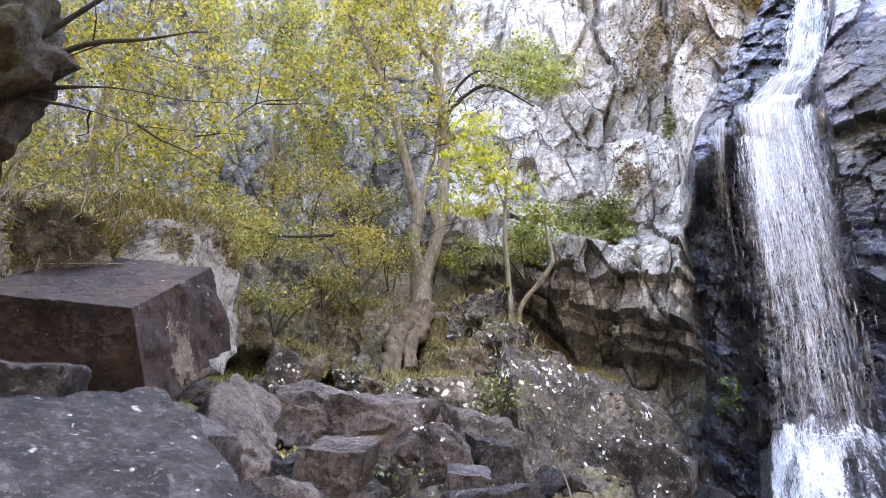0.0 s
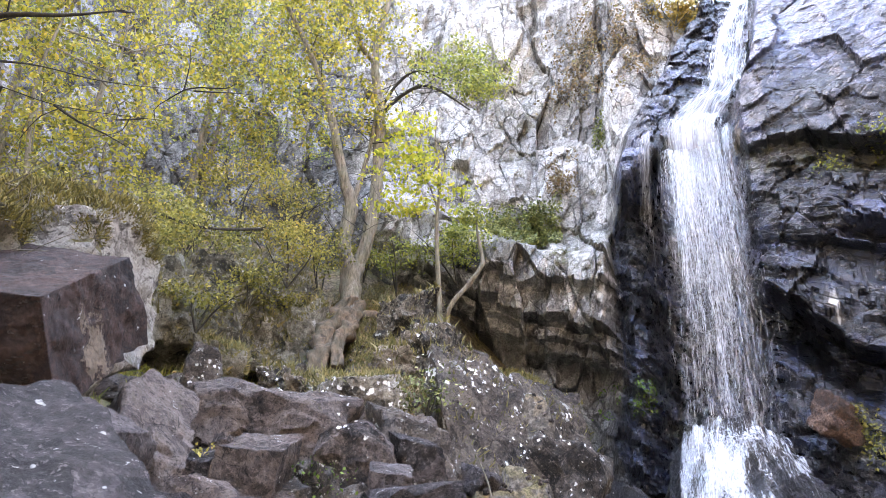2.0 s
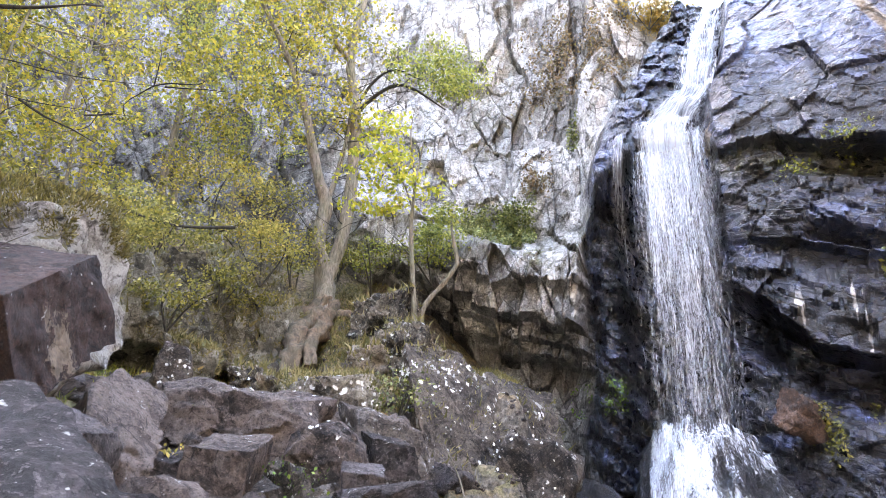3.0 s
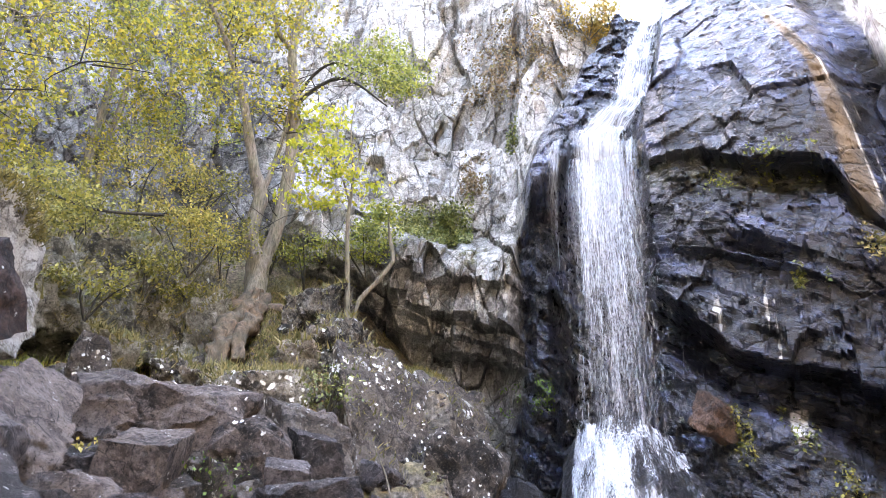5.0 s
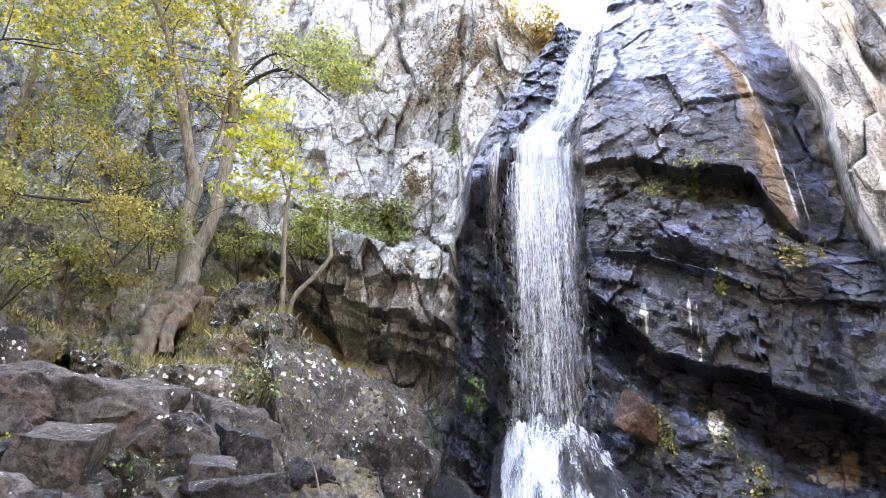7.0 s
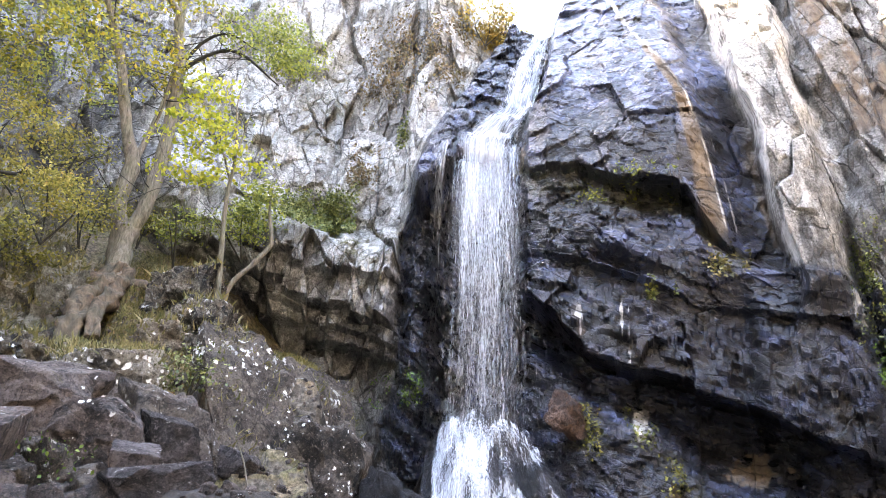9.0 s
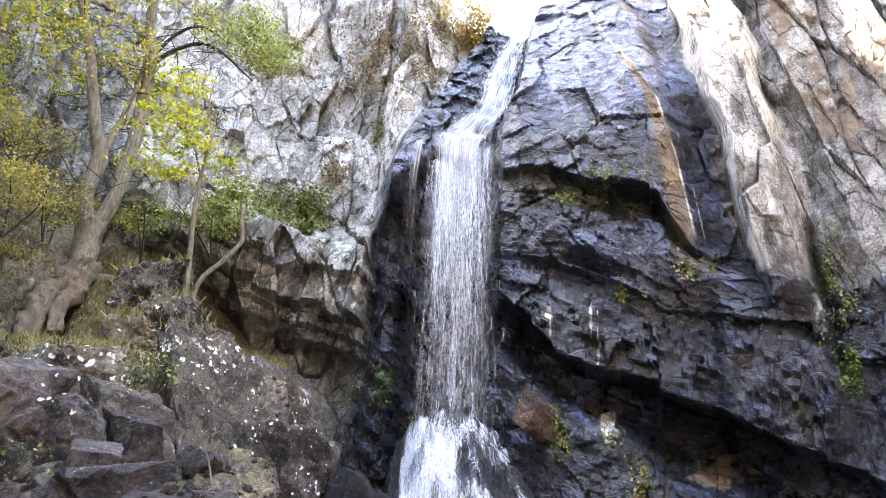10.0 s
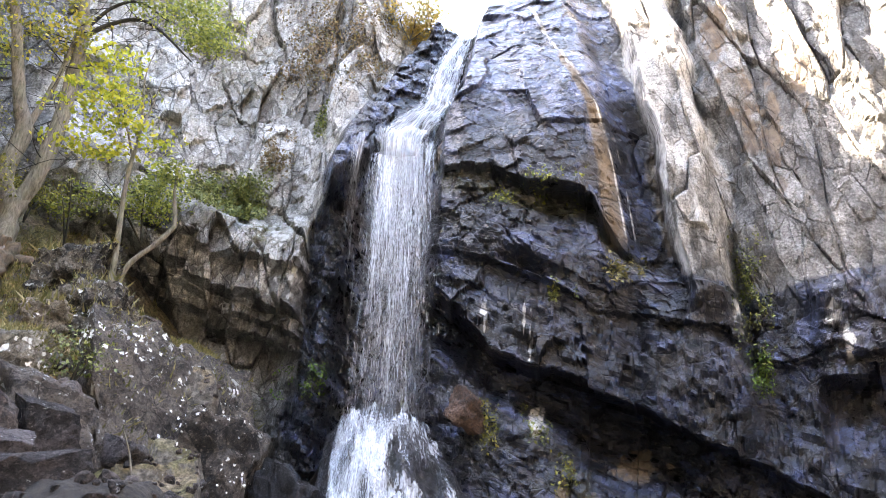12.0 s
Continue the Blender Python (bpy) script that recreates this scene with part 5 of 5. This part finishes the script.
# the near tree that leans in, with long low branches
near = tree("tree", "mossy dark-barked tree leaning over the rocks", (-4.2, 4.3, 2.0))
limb("trunk", ((-4.7, 4.6, 1.2, 0.34), (-4.35, 4.4, 2.6, 0.28), (-3.6, 4.1, 3.55, 0.23), (-3.12, 4.0, 4.15, 0.26), (-3.25, 4.1, 4.7, 0.23), (-3.5, 4.2, 6.0, 0.18), (-3.7, 4.3, 8.0, 0.12)), BARK_MOSSY, near, sides=30, steps=16, knots=0.3, seed=31)
for k, (z, pts) in enumerate((
        (4.2, ((-2.7, 4.05, 4.45, 0.10), (-2.3, 4.1, 4.55, 0.06), (-1.95, 4.2, 4.72, 0.02))),
        (4.05, ((-2.6, 4.3, 4.25, 0.035), (-2.1, 4.5, 4.28, 0.02), (-1.55, 4.8, 4.45, 0.006))),
        (4.0, ((-2.7, 4.2, 4.0, 0.03), (-2.3, 4.4, 3.98, 0.018), (-1.7, 4.8, 4.15, 0.006))),
        (4.4, ((-2.6, 4.0, 4.85, 0.09), (-2.25, 4.0, 5.15, 0.06), (-1.9, 4.1, 5.6, 0.02))))):
    limb("limb", ((-3.15, 4.05, z, 0.026), *((x, y, h, r * 0.2) for x, y, h, r in pts)), BARK_DARK, near, seed=33 + k)
crown(near, (((-1.9, 7.0, 6.5), (2.4, 1.6, 1.1), 75), ((-3.6, 6.8, 5.8), (1.4, 1.4, 0.9), 28), ((-0.9, 7.4, 6.7), (1.3, 1.0, 0.7), 30)), 0.042, 151, LEAF_YELLOW, "yellow-green leaves on drooping branches")
twigs(near, random.Random(161).choices(LINES[near.name], k=16), 161, BARK_DARK, 0.6, 0.008, 0.0)
at_base(near)

# slim trees behind, against the cliff
BACK = ((-17.0, 15.6, 0.13, 15), (-15.8, 15.9, 0.10, 14), (-22.5, 15.2, 0.10, 14), (-26.5, 13.5, 0.09, 13), (-31.0, 13.0, 0.10, 13), (-35.5, 12.0, 0.09, 12), (-38.0, 10.8, 0.08, 11), (-10.5, 16.2, 0.07, 13), (-29.0, 11.2, 0.06, 10), (-24.2, 12.0, 0.05, 10))
for k, (u, far, r, top) in enumerate(BACK):
    rnd = random.Random(200 + k)
    p = spot(u, far)
    g = ground_at(p.x, p.y)
    t = tree("tree", "slim grey-trunked tree with sparse yellow-green leaves" if k % 2 else "slim pale tree on the hillside with thin leaves", (p.x, p.y, g))
    lean = rnd.gauss(0, 0.05)
    line = [(p.x + lean * h + rnd.gauss(0, 0.06), p.y + rnd.gauss(0, 0.06), g - 0.2 + h, r * (1 - 0.75 * h / (top - g))) for h in np.linspace(0, top - g, 7)]
    limb("trunk", line, BARK, t, sides=7, seed=40 + k)
    starts = [(p.x + lean * h, p.y, g + h) for h in np.linspace(2.0, top - g, 13)]
    twigs(t, starts, 220 + k, BARK, 1.6, 0.02, 0.6, "branchwork")
    crown(t, tuple(((p.x + rnd.gauss(0, 0.5), p.y - 0.3 + rnd.gauss(0, 0.3), z), (1.25, 0.8, 0.75), 60) for z in np.linspace(g + 3.4, top, 4)), 0.058, 240 + k * 7, (LEAF_YELLOW, LEAF_GREEN, LEAF_YELLOW)[k % 3])
    at_base(t)


def bush(label, centre, radii, count, size, seed, material, name="bush", stems=3, bark=None):
    g = ground_at(centre[0], centre[1])
    foot = (centre[0], centre[1], max(min(g, centre[2] - radii[2]), centre[2] - 1.3 * radii[2] - 0.35))
    ob = tagged(new(name), label, name)
    ob.location = foot
    rnd = random.Random(seed)
    for _ in range(stems):
        bm = bmesh.new()
        end = Vector(centre) + Vector((rnd.gauss(0, 0.5) * radii[0], rnd.gauss(0, 0.5) * radii[1], rnd.uniform(-0.2, 0.8) * radii[2]))
        midp = (Vector(foot) + end) / 2 + Vector((rnd.gauss(0, 0.1), rnd.gauss(0, 0.1), 0.1))
        tube(bm, ((*foot, 0.02), (*midp, 0.014), (*end, 0.004)), 4, 3)
        part("stem", bm, bark or BARK_DARK, ob)
    crown(ob, ((centre, radii, count),), size, seed, material, name="foliage", per=10, reach=0.34, hollow=0.3)
    return at_base(ob)


bush("amber-leaved bush on the steep slope", (-1.65, 12.5, 5.75), (0.85, 0.6, 0.45), 120, 0.05, 301, LEAF_AMBER)
bush("broad amber and yellow shrub below the cliff", (-2.9, 13.3, 7.2), (1.5, 0.8, 0.6), 130, 0.055, 303, LEAF_AMBER)
bush("dull green shrub beside an old tree", (-1.1, 13.8, 6.1), (0.6, 0.4, 0.7), 110, 0.05, 305, LEAF_OLIVE)
bush("green shrub under the slim trees", (-4.0, 13.2, 6.5), (1.2, 0.8, 0.7), 160, 0.055, 307, LEAF_OLIVE)
bush("yellowing shrub on the hillside", (-5.6, 12.6, 6.6), (1.3, 0.8, 0.8), 170, 0.055, 309, LEAF_YELLOW)
bush("leafy green thicket above the boulders", (-4.3, 8.5, 4.7), (1.4, 0.8, 0.6), 190, 0.05, 311, LEAF_OLIVE)
bush("leafy green thicket above the boulders", (-6.2, 8.8, 5.4), (1.2, 0.8, 0.9), 170, 0.05, 313, LEAF_OLIVE)
bush("thin olive thicket on the hillside", (-3.7, 9.6, 5.0), (1.2, 0.7, 0.6), 150, 0.045, 315, LEAF_OLIVE)
for k, (x, y, z, r, mat) in enumerate(((-2.3, 12.2, 5.0, 0.55, LEAF_OLIVE), (-3.3, 12.0, 5.6, 0.8, LEAF_OLIVE), (-2.2, 13.6, 6.5, 0.7, LEAF_AMBER), (-4.6, 12.2, 5.9, 0.9, LEAF_AMBER), (-1.9, 14.6, 7.6, 0.8, LEAF_OLIVE), (-3.4, 14.4, 8.2, 0.9, LEAF_YELLOW), (-0.2, 14.9, 6.4, 0.5, LEAF_OLIVE), (-5.6, 10.6, 5.6, 0.9, LEAF_OLIVE), (-7.4, 11.2, 6.6, 1.1, LEAF_YELLOW), (-1.6, 13.0, 4.6, 0.45, LEAF_OLIVE), (-2.9, 11.2, 4.3, 0.5, LEAF_OLIVE))):
    bush(("low olive-green shrub on the rocky slope", "thin autumn shrub on the rocky slope")[mat is not LEAF_OLIVE], (x, y, z), (r * 1.25, r * 0.7, r * 0.55), int(150 * r), 0.05, 340 + 3 * k, mat)
bush("green bush growing on a rock ledge", (1.95, 14.1, 6.55), (1.25, 0.6, 0.5), 250, 0.055, 317, LEAF_GREEN)
bush("yellow-green sprays beside the ledge", (0.6, 14.6, 6.3), (0.5, 0.4, 0.5), 55, 0.055, 319, LEAF_GREEN)
bush("sunlit amber bush at the cliff's rim", tuple(spot(29.3, 15.4, 13.9)), (0.9, 0.8, 0.5), 230, 0.06, 321, RIMLEAF)
bush("sunlit amber bush at the cliff's rim", tuple(spot(31.6, 15.9, 13.3)), (0.8, 0.8, 0.5), 230, 0.06, 323, RIMLEAF)


def clinging(label, u0, u1, z0, z1, count, size, seed, material, name="ivy", out=0.12):
    """Leaves that cling to the rock between two bearings and heights."""
    rng = np.random.default_rng(seed)
    u, v = u0 + (u1 - u0) * rng.beta(2, 2, count), z0 + (z1 - z0) * rng.beta(2, 2, count)
    keep = fractal(u * 0.8, v * 2.0, seed % 40, 3) + 0.25 > rng.random(count) * 0.5
    u, v = u[keep], v[keep]
    d, z, _, _ = gorge(u, v)
    d = d - rng.random(len(u)) * out - 0.03
    a = np.radians(u)
    ob = new(name, leaf_mesh(name, np.stack([np.sin(a) * d, np.cos(a) * d, z], 1), size, seed, material))
    return tagged(ob, label, name, kind="stuff")


clinging("dense cushion of small-leaved ivy on a ledge", 10.2, 17.8, 6.6, 8.3, 9500, 0.05, 401, LEAF_IVY, out=0.5)
clinging("green cress tuft in a crack of wet rock", 38.0, 48.5, 6.25, 6.95, 650, 0.04, 403, LEAF_GREEN, "rock_plant")
clinging("small green plants along a crack", 44.5, 47.5, 4.35, 4.8, 260, 0.045, 405, LEAF_IVY, "rock_plant")
clinging("green plants on the shaded rock", 19.0, 25.5, 2.6, 3.4, 1000, 0.042, 407, FERN, "rock_plant")
clinging("yellow-green moss and cress by the water", 38.2, 40.8, 1.7, 2.8, 420, 0.035, 409, LEAF_OLIVE, "rock_plant")
clinging("brown and green growth on the pale cliff", 16.0, 19.5, 8.0, 9.6, 1300, 0.05, 411, TUFT, "rock_plant", 0.3)
clinging("brown grass tufts high on the pale cliff", 15.0, 28.5, 10.4, 14.6, 5200, 0.055, 413, TUFT, "rock_plant", 0.25)
clinging("ivy strand in a cliff crack", 20.6, 22.0, 9.2, 10.6, 380, 0.05, 415, LEAF_IVY, "ivy", 0.15)
clinging("dark green plants hanging in a cleft", 60.0, 63.2, 3.3, 6.0, 1700, 0.036, 417, LEAF_IVY, "rock_plant", 0.3)
clinging("fresh green fern in a wet cleft", 60.9, 62.7, 2.9, 3.8, 520, 0.038, 419, FERN, "rock_plant", 0.3)
clinging("small ferns under the overhang", 42.0, 45.5, 1.9, 2.7, 260, 0.045, 421, LEAF_IVY, "rock_plant", 0.15)
clinging("small ferns under the overhang", 45.0, 47.5, 1.2, 1.9, 220, 0.04, 423, LEAF_OLIVE, "rock_plant", 0.15)
clinging("dry grass hanging under the brow", 49.5, 53.5, 4.7, 5.6, 420, 0.05, 425, GRASS_DRY, "rock_plant", 0.15)

# ---- grass, fallen leaves and stones ----


def scatter(count, seed, u0, u1, d0, d1, power=1.0):
    rng = np.random.default_rng(seed)
    u, d = u0 + (u1 - u0) * rng.random(count), d0 + (d1 - d0) * rng.random(count) ** power
    a = np.radians(u)
    x, y = np.sin(a) * d, np.cos(a) * d
    return np.stack([x, y, ground_height(x, y)], 1), rng


def make_grass(label, count, seed, area, tall, material):
    p, rng = scatter(count, seed, *area)
    keep = fractal(p[:, 0] * 0.9, p[:, 1] * 0.9, seed % 37, 4) > -0.1
    p = p[keep]
    n = len(p)
    way = rng.normal(size=(n, 3)) * np.array([0.5, 0.5, 0.2]) + np.array([0, -0.25, 0.8])
    side = rng.normal(size=(n, 3)) * np.array([1, 0.6, 0.1])
    side /= np.linalg.norm(side, axis=1)[:, None]
    h = tall * rng.uniform(0.4, 1.3, (n, 1))
    tip = p + way * h
    mid = p + way * h * 0.55 + np.array([0, 0, 0.12]) * h
    w = 0.006 + 0.05 * h
    co = np.stack([p - side * w / 2, p + side * w / 2, mid + side * w / 3, mid - side * w / 3, tip], 1).reshape(-1, 3)
    i = np.arange(n) * 5
    faces = np.stack([i, i + 1, i + 2, i + 3], 1).tolist() + np.stack([i + 3, i + 2, i + 4], 1).tolist()
    return tagged(new("grass", mesh_from("grass", co, faces, material)), label, "grass", kind="stuff")


make_grass("dry grass and herbs on the steep slope", 70000, 501, (-30, 10, 10.4, 16.5), 0.10, GRASS_DRY)
make_grass("pale dry grass along the crest of the outcrop", 36000, 505, (-1, 17, 11.4, 13.4), 0.09, GRASS_DRY)
make_grass("low green and brown herbs over the rocky bank", 42000, 507, (-24, 9, 10.6, 15.5), 0.06, LEAF_OLIVE)
make_grass("green herbs on the hillside", 16000, 503, (-46, -9, 8.4, 16), 0.2, LEAF_GREEN)
p, rng = scatter(15000, 511, -45, 6, 9.2, 15.5)
tagged(new("fallen_leaves", leaf_mesh("fallen_leaves", p + np.array([0, 0, 0.03]), 0.045, 513, LITTER)), "brown fallen leaves over the slope", "leaves", kind="stuff")

STONES = [rock_mesh("stone", (1, 1, 1), 600 + k, (RUBBLE, RUBBLE, OUTCROP, BASALT)[k % 4], cuts=9, level=3, boxy=0.45, rough=0.04, chip=0.03) for k in range(16)]


def rubble(count, seed, area, sizes, label):
    rnd = random.Random(seed)
    for k in range(count):
        q = spot(rnd.uniform(area[0], area[1]), area[2] + (area[3] - area[2]) * rnd.random() ** 0.9)
        r = sizes[0] + (sizes[1] - sizes[0]) * rnd.random() ** 2.2
        z = ground_at(q.x, q.y)
        ob = new("stone", STONES[rnd.randrange(len(STONES))])
        ob.matrix_world = pose(q.x, q.y, z + 0.12 * r, rnd.uniform(-25, 25), rnd.uniform(-25, 25), rnd.uniform(0, 360)) @ Matrix.Diagonal((r * rnd.uniform(0.9, 1.5), r * rnd.uniform(0.8, 1.2), r * rnd.uniform(0.6, 1.0), 1))
        tagged(ob, label, "stone", "stones of the rubble slope")


rubble(150, 701, (-19, 5, 5.2, 9.2), (0.15, 0.55), "angular grey-brown stone in the rubble")
rubble(60, 703, (-24, 12, 8.5, 13.2), (0.15, 0.5), "lichen-flecked stone on the slope")
rubble(60, 705, (17, 52, 8.5, 11.0), (0.2, 0.6), "dark wet stone beside the stream")
rubble(26, 709, (4, 19, 6.0, 8.8), (0.12, 0.36), "dark angular stone below the outcrop")
rubble(30, 707, (-36, -18, 4.2, 8.0), (0.12, 0.4), "dark stone wedged between boulders")


def gravel(label, count, seed, area, sizes, material):
    """Small loose stones, too many to count, as one sheet of pieces."""
    shapes = []
    for k in range(5):
        me = rock_mesh("pebble", (1, 1, 0.8), 800 + k, material, cuts=5, level=2, boxy=0.4, rough=0.08, chip=0.0)
        co = np.zeros(len(me.vertices) * 3)
        me.vertices.foreach_get("co", co)
        shapes.append((co.reshape(-1, 3), np.array([tuple(f.vertices) for f in me.polygons])))
        bpy.data.meshes.remove(me)
    p, rng = scatter(count, seed, *area)
    verts, faces, first = [], [], 0
    for k, q in enumerate(p):
        co, fa = shapes[k % 5]
        a, r = rng.random() * 6.28, sizes[0] + (sizes[1] - sizes[0]) * rng.random() ** 2
        c, s = math.cos(a), math.sin(a)
        turn = np.array([[c, -s, 0], [s, c, 0], [0.3 * c, 0.3 * s, 1]])
        verts.append(co * r * rng.uniform(0.7, 1.3, 3) @ turn.T + q + np.array([0, 0, 0.1 * r]))
        faces.append(fa + first)
        first += len(co)
    return tagged(new("gravel", mesh_from("gravel", np.concatenate(verts), np.concatenate(faces).tolist(), material)), label, "stones", kind="stuff")


gravel("loose broken stones filling the rubble slope", 1500, 901, (-24, 18.5, 4.6, 13.0), (0.03, 0.13), RUBBLE)
gravel("small wet stones along the stream", 350, 903, (19, 60, 8.0, 11.5), (0.06, 0.25), WETROCK)


def moss_on(rock, count, tall, seed, steep=0.2, material=None, name="moss", cap=None):
    """A cushion of short blades on the upward faces of a rock, as a part of it."""
    me, rng = rock.data, np.random.default_rng(seed)
    m = rock.matrix_basis
    tops = [(m @ f.center, (m.to_3x3() @ f.normal).normalized(), f.area) for f in me.polygons]
    tops = [(c, n, a) for c, n, a in tops if n.z > steep and noise.noise(c * 1.6 + Vector((seed, 0, 0))) > -0.25]
    if cap:
        high = max(c.z for c, _, _ in tops)
        tops = [t for t in tops if t[0].z > high - cap * (1 + 1.2 * noise.noise(t[0] * 2.5))]
    if not tops:
        return None
    w = np.array([a for _, _, a in tops])
    pick = rng.choice(len(tops), count, p=w / w.sum())
    p = np.array([tuple(tops[i][0]) for i in pick]) + rng.normal(size=(count, 3)) * 0.03
    up = np.array([tuple(tops[i][1]) for i in pick]) * 0.6 + rng.normal(size=(count, 3)) * 0.5 + np.array([0, 0, 0.4])
    side = rng.normal(size=(count, 3))
    side /= np.linalg.norm(side, axis=1)[:, None]
    h = tall * rng.uniform(0.4, 1.3, (count, 1))
    co = np.stack([p - side * h * 0.22, p + side * h * 0.22, p + up * h], 1).reshape(-1, 3)
    ob = new(name, mesh_from(name, co, np.arange(count * 3).reshape(-1, 3).tolist(), material or MOSS))
    ob.parent = rock
    ob.matrix_parent_inverse = m.inverted()
    return tagged(ob, "brown-green moss cushion" if name == "moss" else "", kind="stuff")


def lichen_on(rock, clusters, seed, size=0.06, spread=0.35):
    """Crusts of white lichen: small ragged patches just proud of the rock's outer faces, in clusters."""
    me, rnd = rock.data, random.Random(seed)
    m = rock.matrix_basis
    faces = [(m @ f.center, (m.to_3x3() @ f.normal).normalized()) for f in me.polygons]
    faces = [(c, n) for c, n in faces if n.z > -0.1 and n.y < 0.6]
    verts, polys = [], []
    for _ in range(clusters):
        heart = rnd.choice(faces)[0]
        close = [f for f in faces if (f[0] - heart).length < spread]
        for c, n in rnd.sample(close, min(len(close), rnd.randint(5, 16))):
            x = n.cross(Vector((0.3, 0.2, 1))).normalized()
            y = n.cross(x)
            r = size * rnd.uniform(0.2, 0.95)
            first = len(verts)
            verts += [c + n * 0.012 + (x * math.cos(a) + y * math.sin(a)) * r * rnd.uniform(0.35, 1.5) for a in np.linspace(0, 5.6, 9)]
            polys.append(tuple(range(first, first + 9)))
    ob = new("lichen", mesh_from("lichen", verts, polys, LICHEN))
    ob.parent = rock
    ob.matrix_parent_inverse = m.inverted()
    return tagged(ob, "crisp white lichen crusts", kind="stuff")


for k, rock in enumerate([o for o in scene.collection.objects if o.type == "MESH" and o.parent is None]):
    about = rock.get("label", "")
    if "mossy top" in about or "mossy rounded" in about:
        moss_on(rock, 22000, 0.045, 950 + k, 0.0 if "rounded" in about else -0.1, cap=0.4 if "rounded" in about else 0.7)
    elif "dark mossy rock" in about:
        moss_on(rock, 4200, 0.09, 950 + k, 0.05, GRASS_DRY, "herbage")
    elif "lichen-flecked rock step" in about:
        moss_on(rock, 500, 0.10, 950 + k, 0.4, GRASS_DRY, "herbage")
        lichen_on(rock, 2, 980 + k, 0.03)
    elif "buttress" in about:
        lichen_on(rock, 8, 980 + k, 0.03)
    elif "rock slab" in about:
        lichen_on(rock, 30 if "broad" in about else 6, 980 + k, 0.05)
        moss_on(rock, 2600, 0.07, 950 + k, 0.3, GRASS_DRY, "herbage")
    elif "grey boulder" in about or "pale-sided" in about or "sloping grey" in about:
        lichen_on(rock, 3, 980 + k, 0.028)


# bare brushwood over the boulders
brush = tagged(new("brushwood"), "tangle of bare brown twigs above the boulders", "brushwood")
brush.location = tuple(spot(-34.5, 6.6, 3.2))
rnd = random.Random(971)
twigs(brush, [tuple(spot(rnd.uniform(-41, -29), rnd.uniform(6.2, 8.0), rnd.uniform(2.9, 4.2))) for _ in range(150)], 973, BARK, 1.0, 0.007, 0.5)
at_base(brush)

# a dead bough across the slope, a dry stem on the rubble, a sprig and a shrub between the stones
bough = tagged(new("dead_branch"), "thin dark dead branch lying across the slope", "branch")
bough.location = (-4.1, 10.42, 5.57)
limb("stem", ((-4.1, 10.42, 5.57, 0.014), (-3.05, 10.99, 5.43, 0.022), (-2.07, 11.41, 5.62, 0.03)), BARK_DARK, bough, seed=61)
twigs(bough, ((-3.05, 10.99, 5.43), (-2.07, 11.41, 5.62)), 63, BARK_DARK, 0.7, 0.01)
at_base(bough)
dry = tagged(new("dry_plant"), "bare bent stem standing in the rubble", "plant")
dry.location = (1.67, 8.13, 1.09)
limb("stem", ((1.67, 8.13, 1.09, 0.012), (1.59, 8.25, 1.45, 0.010), (1.46, 8.37, 1.76, 0.005)), BARK, dry, seed=65, sides=6)
at_base(dry)
bush("small dark green shrub against the outcrop", (0.92, 9.96, 2.69), (0.32, 0.2, 0.36), 34, 0.045, 981, LEAF_IVY)
bush("green sprig growing between dark stones", (-0.39, 6.49, 1.46), (0.16, 0.14, 0.22), 16, 0.03, 983, FERN, "plant", 2)
rng = np.random.default_rng(985)
heap = np.array((-1.24, 5.97, 1.66)) + rng.normal(size=(46, 3)) * np.array([0.09, 0.12, 0.03])
tagged(new("fallen_leaves", leaf_mesh("fallen_leaves", heap, 0.035, 987, LEAF_AMBER)), "orange fallen leaves caught between stones", "leaves", kind="stuff")
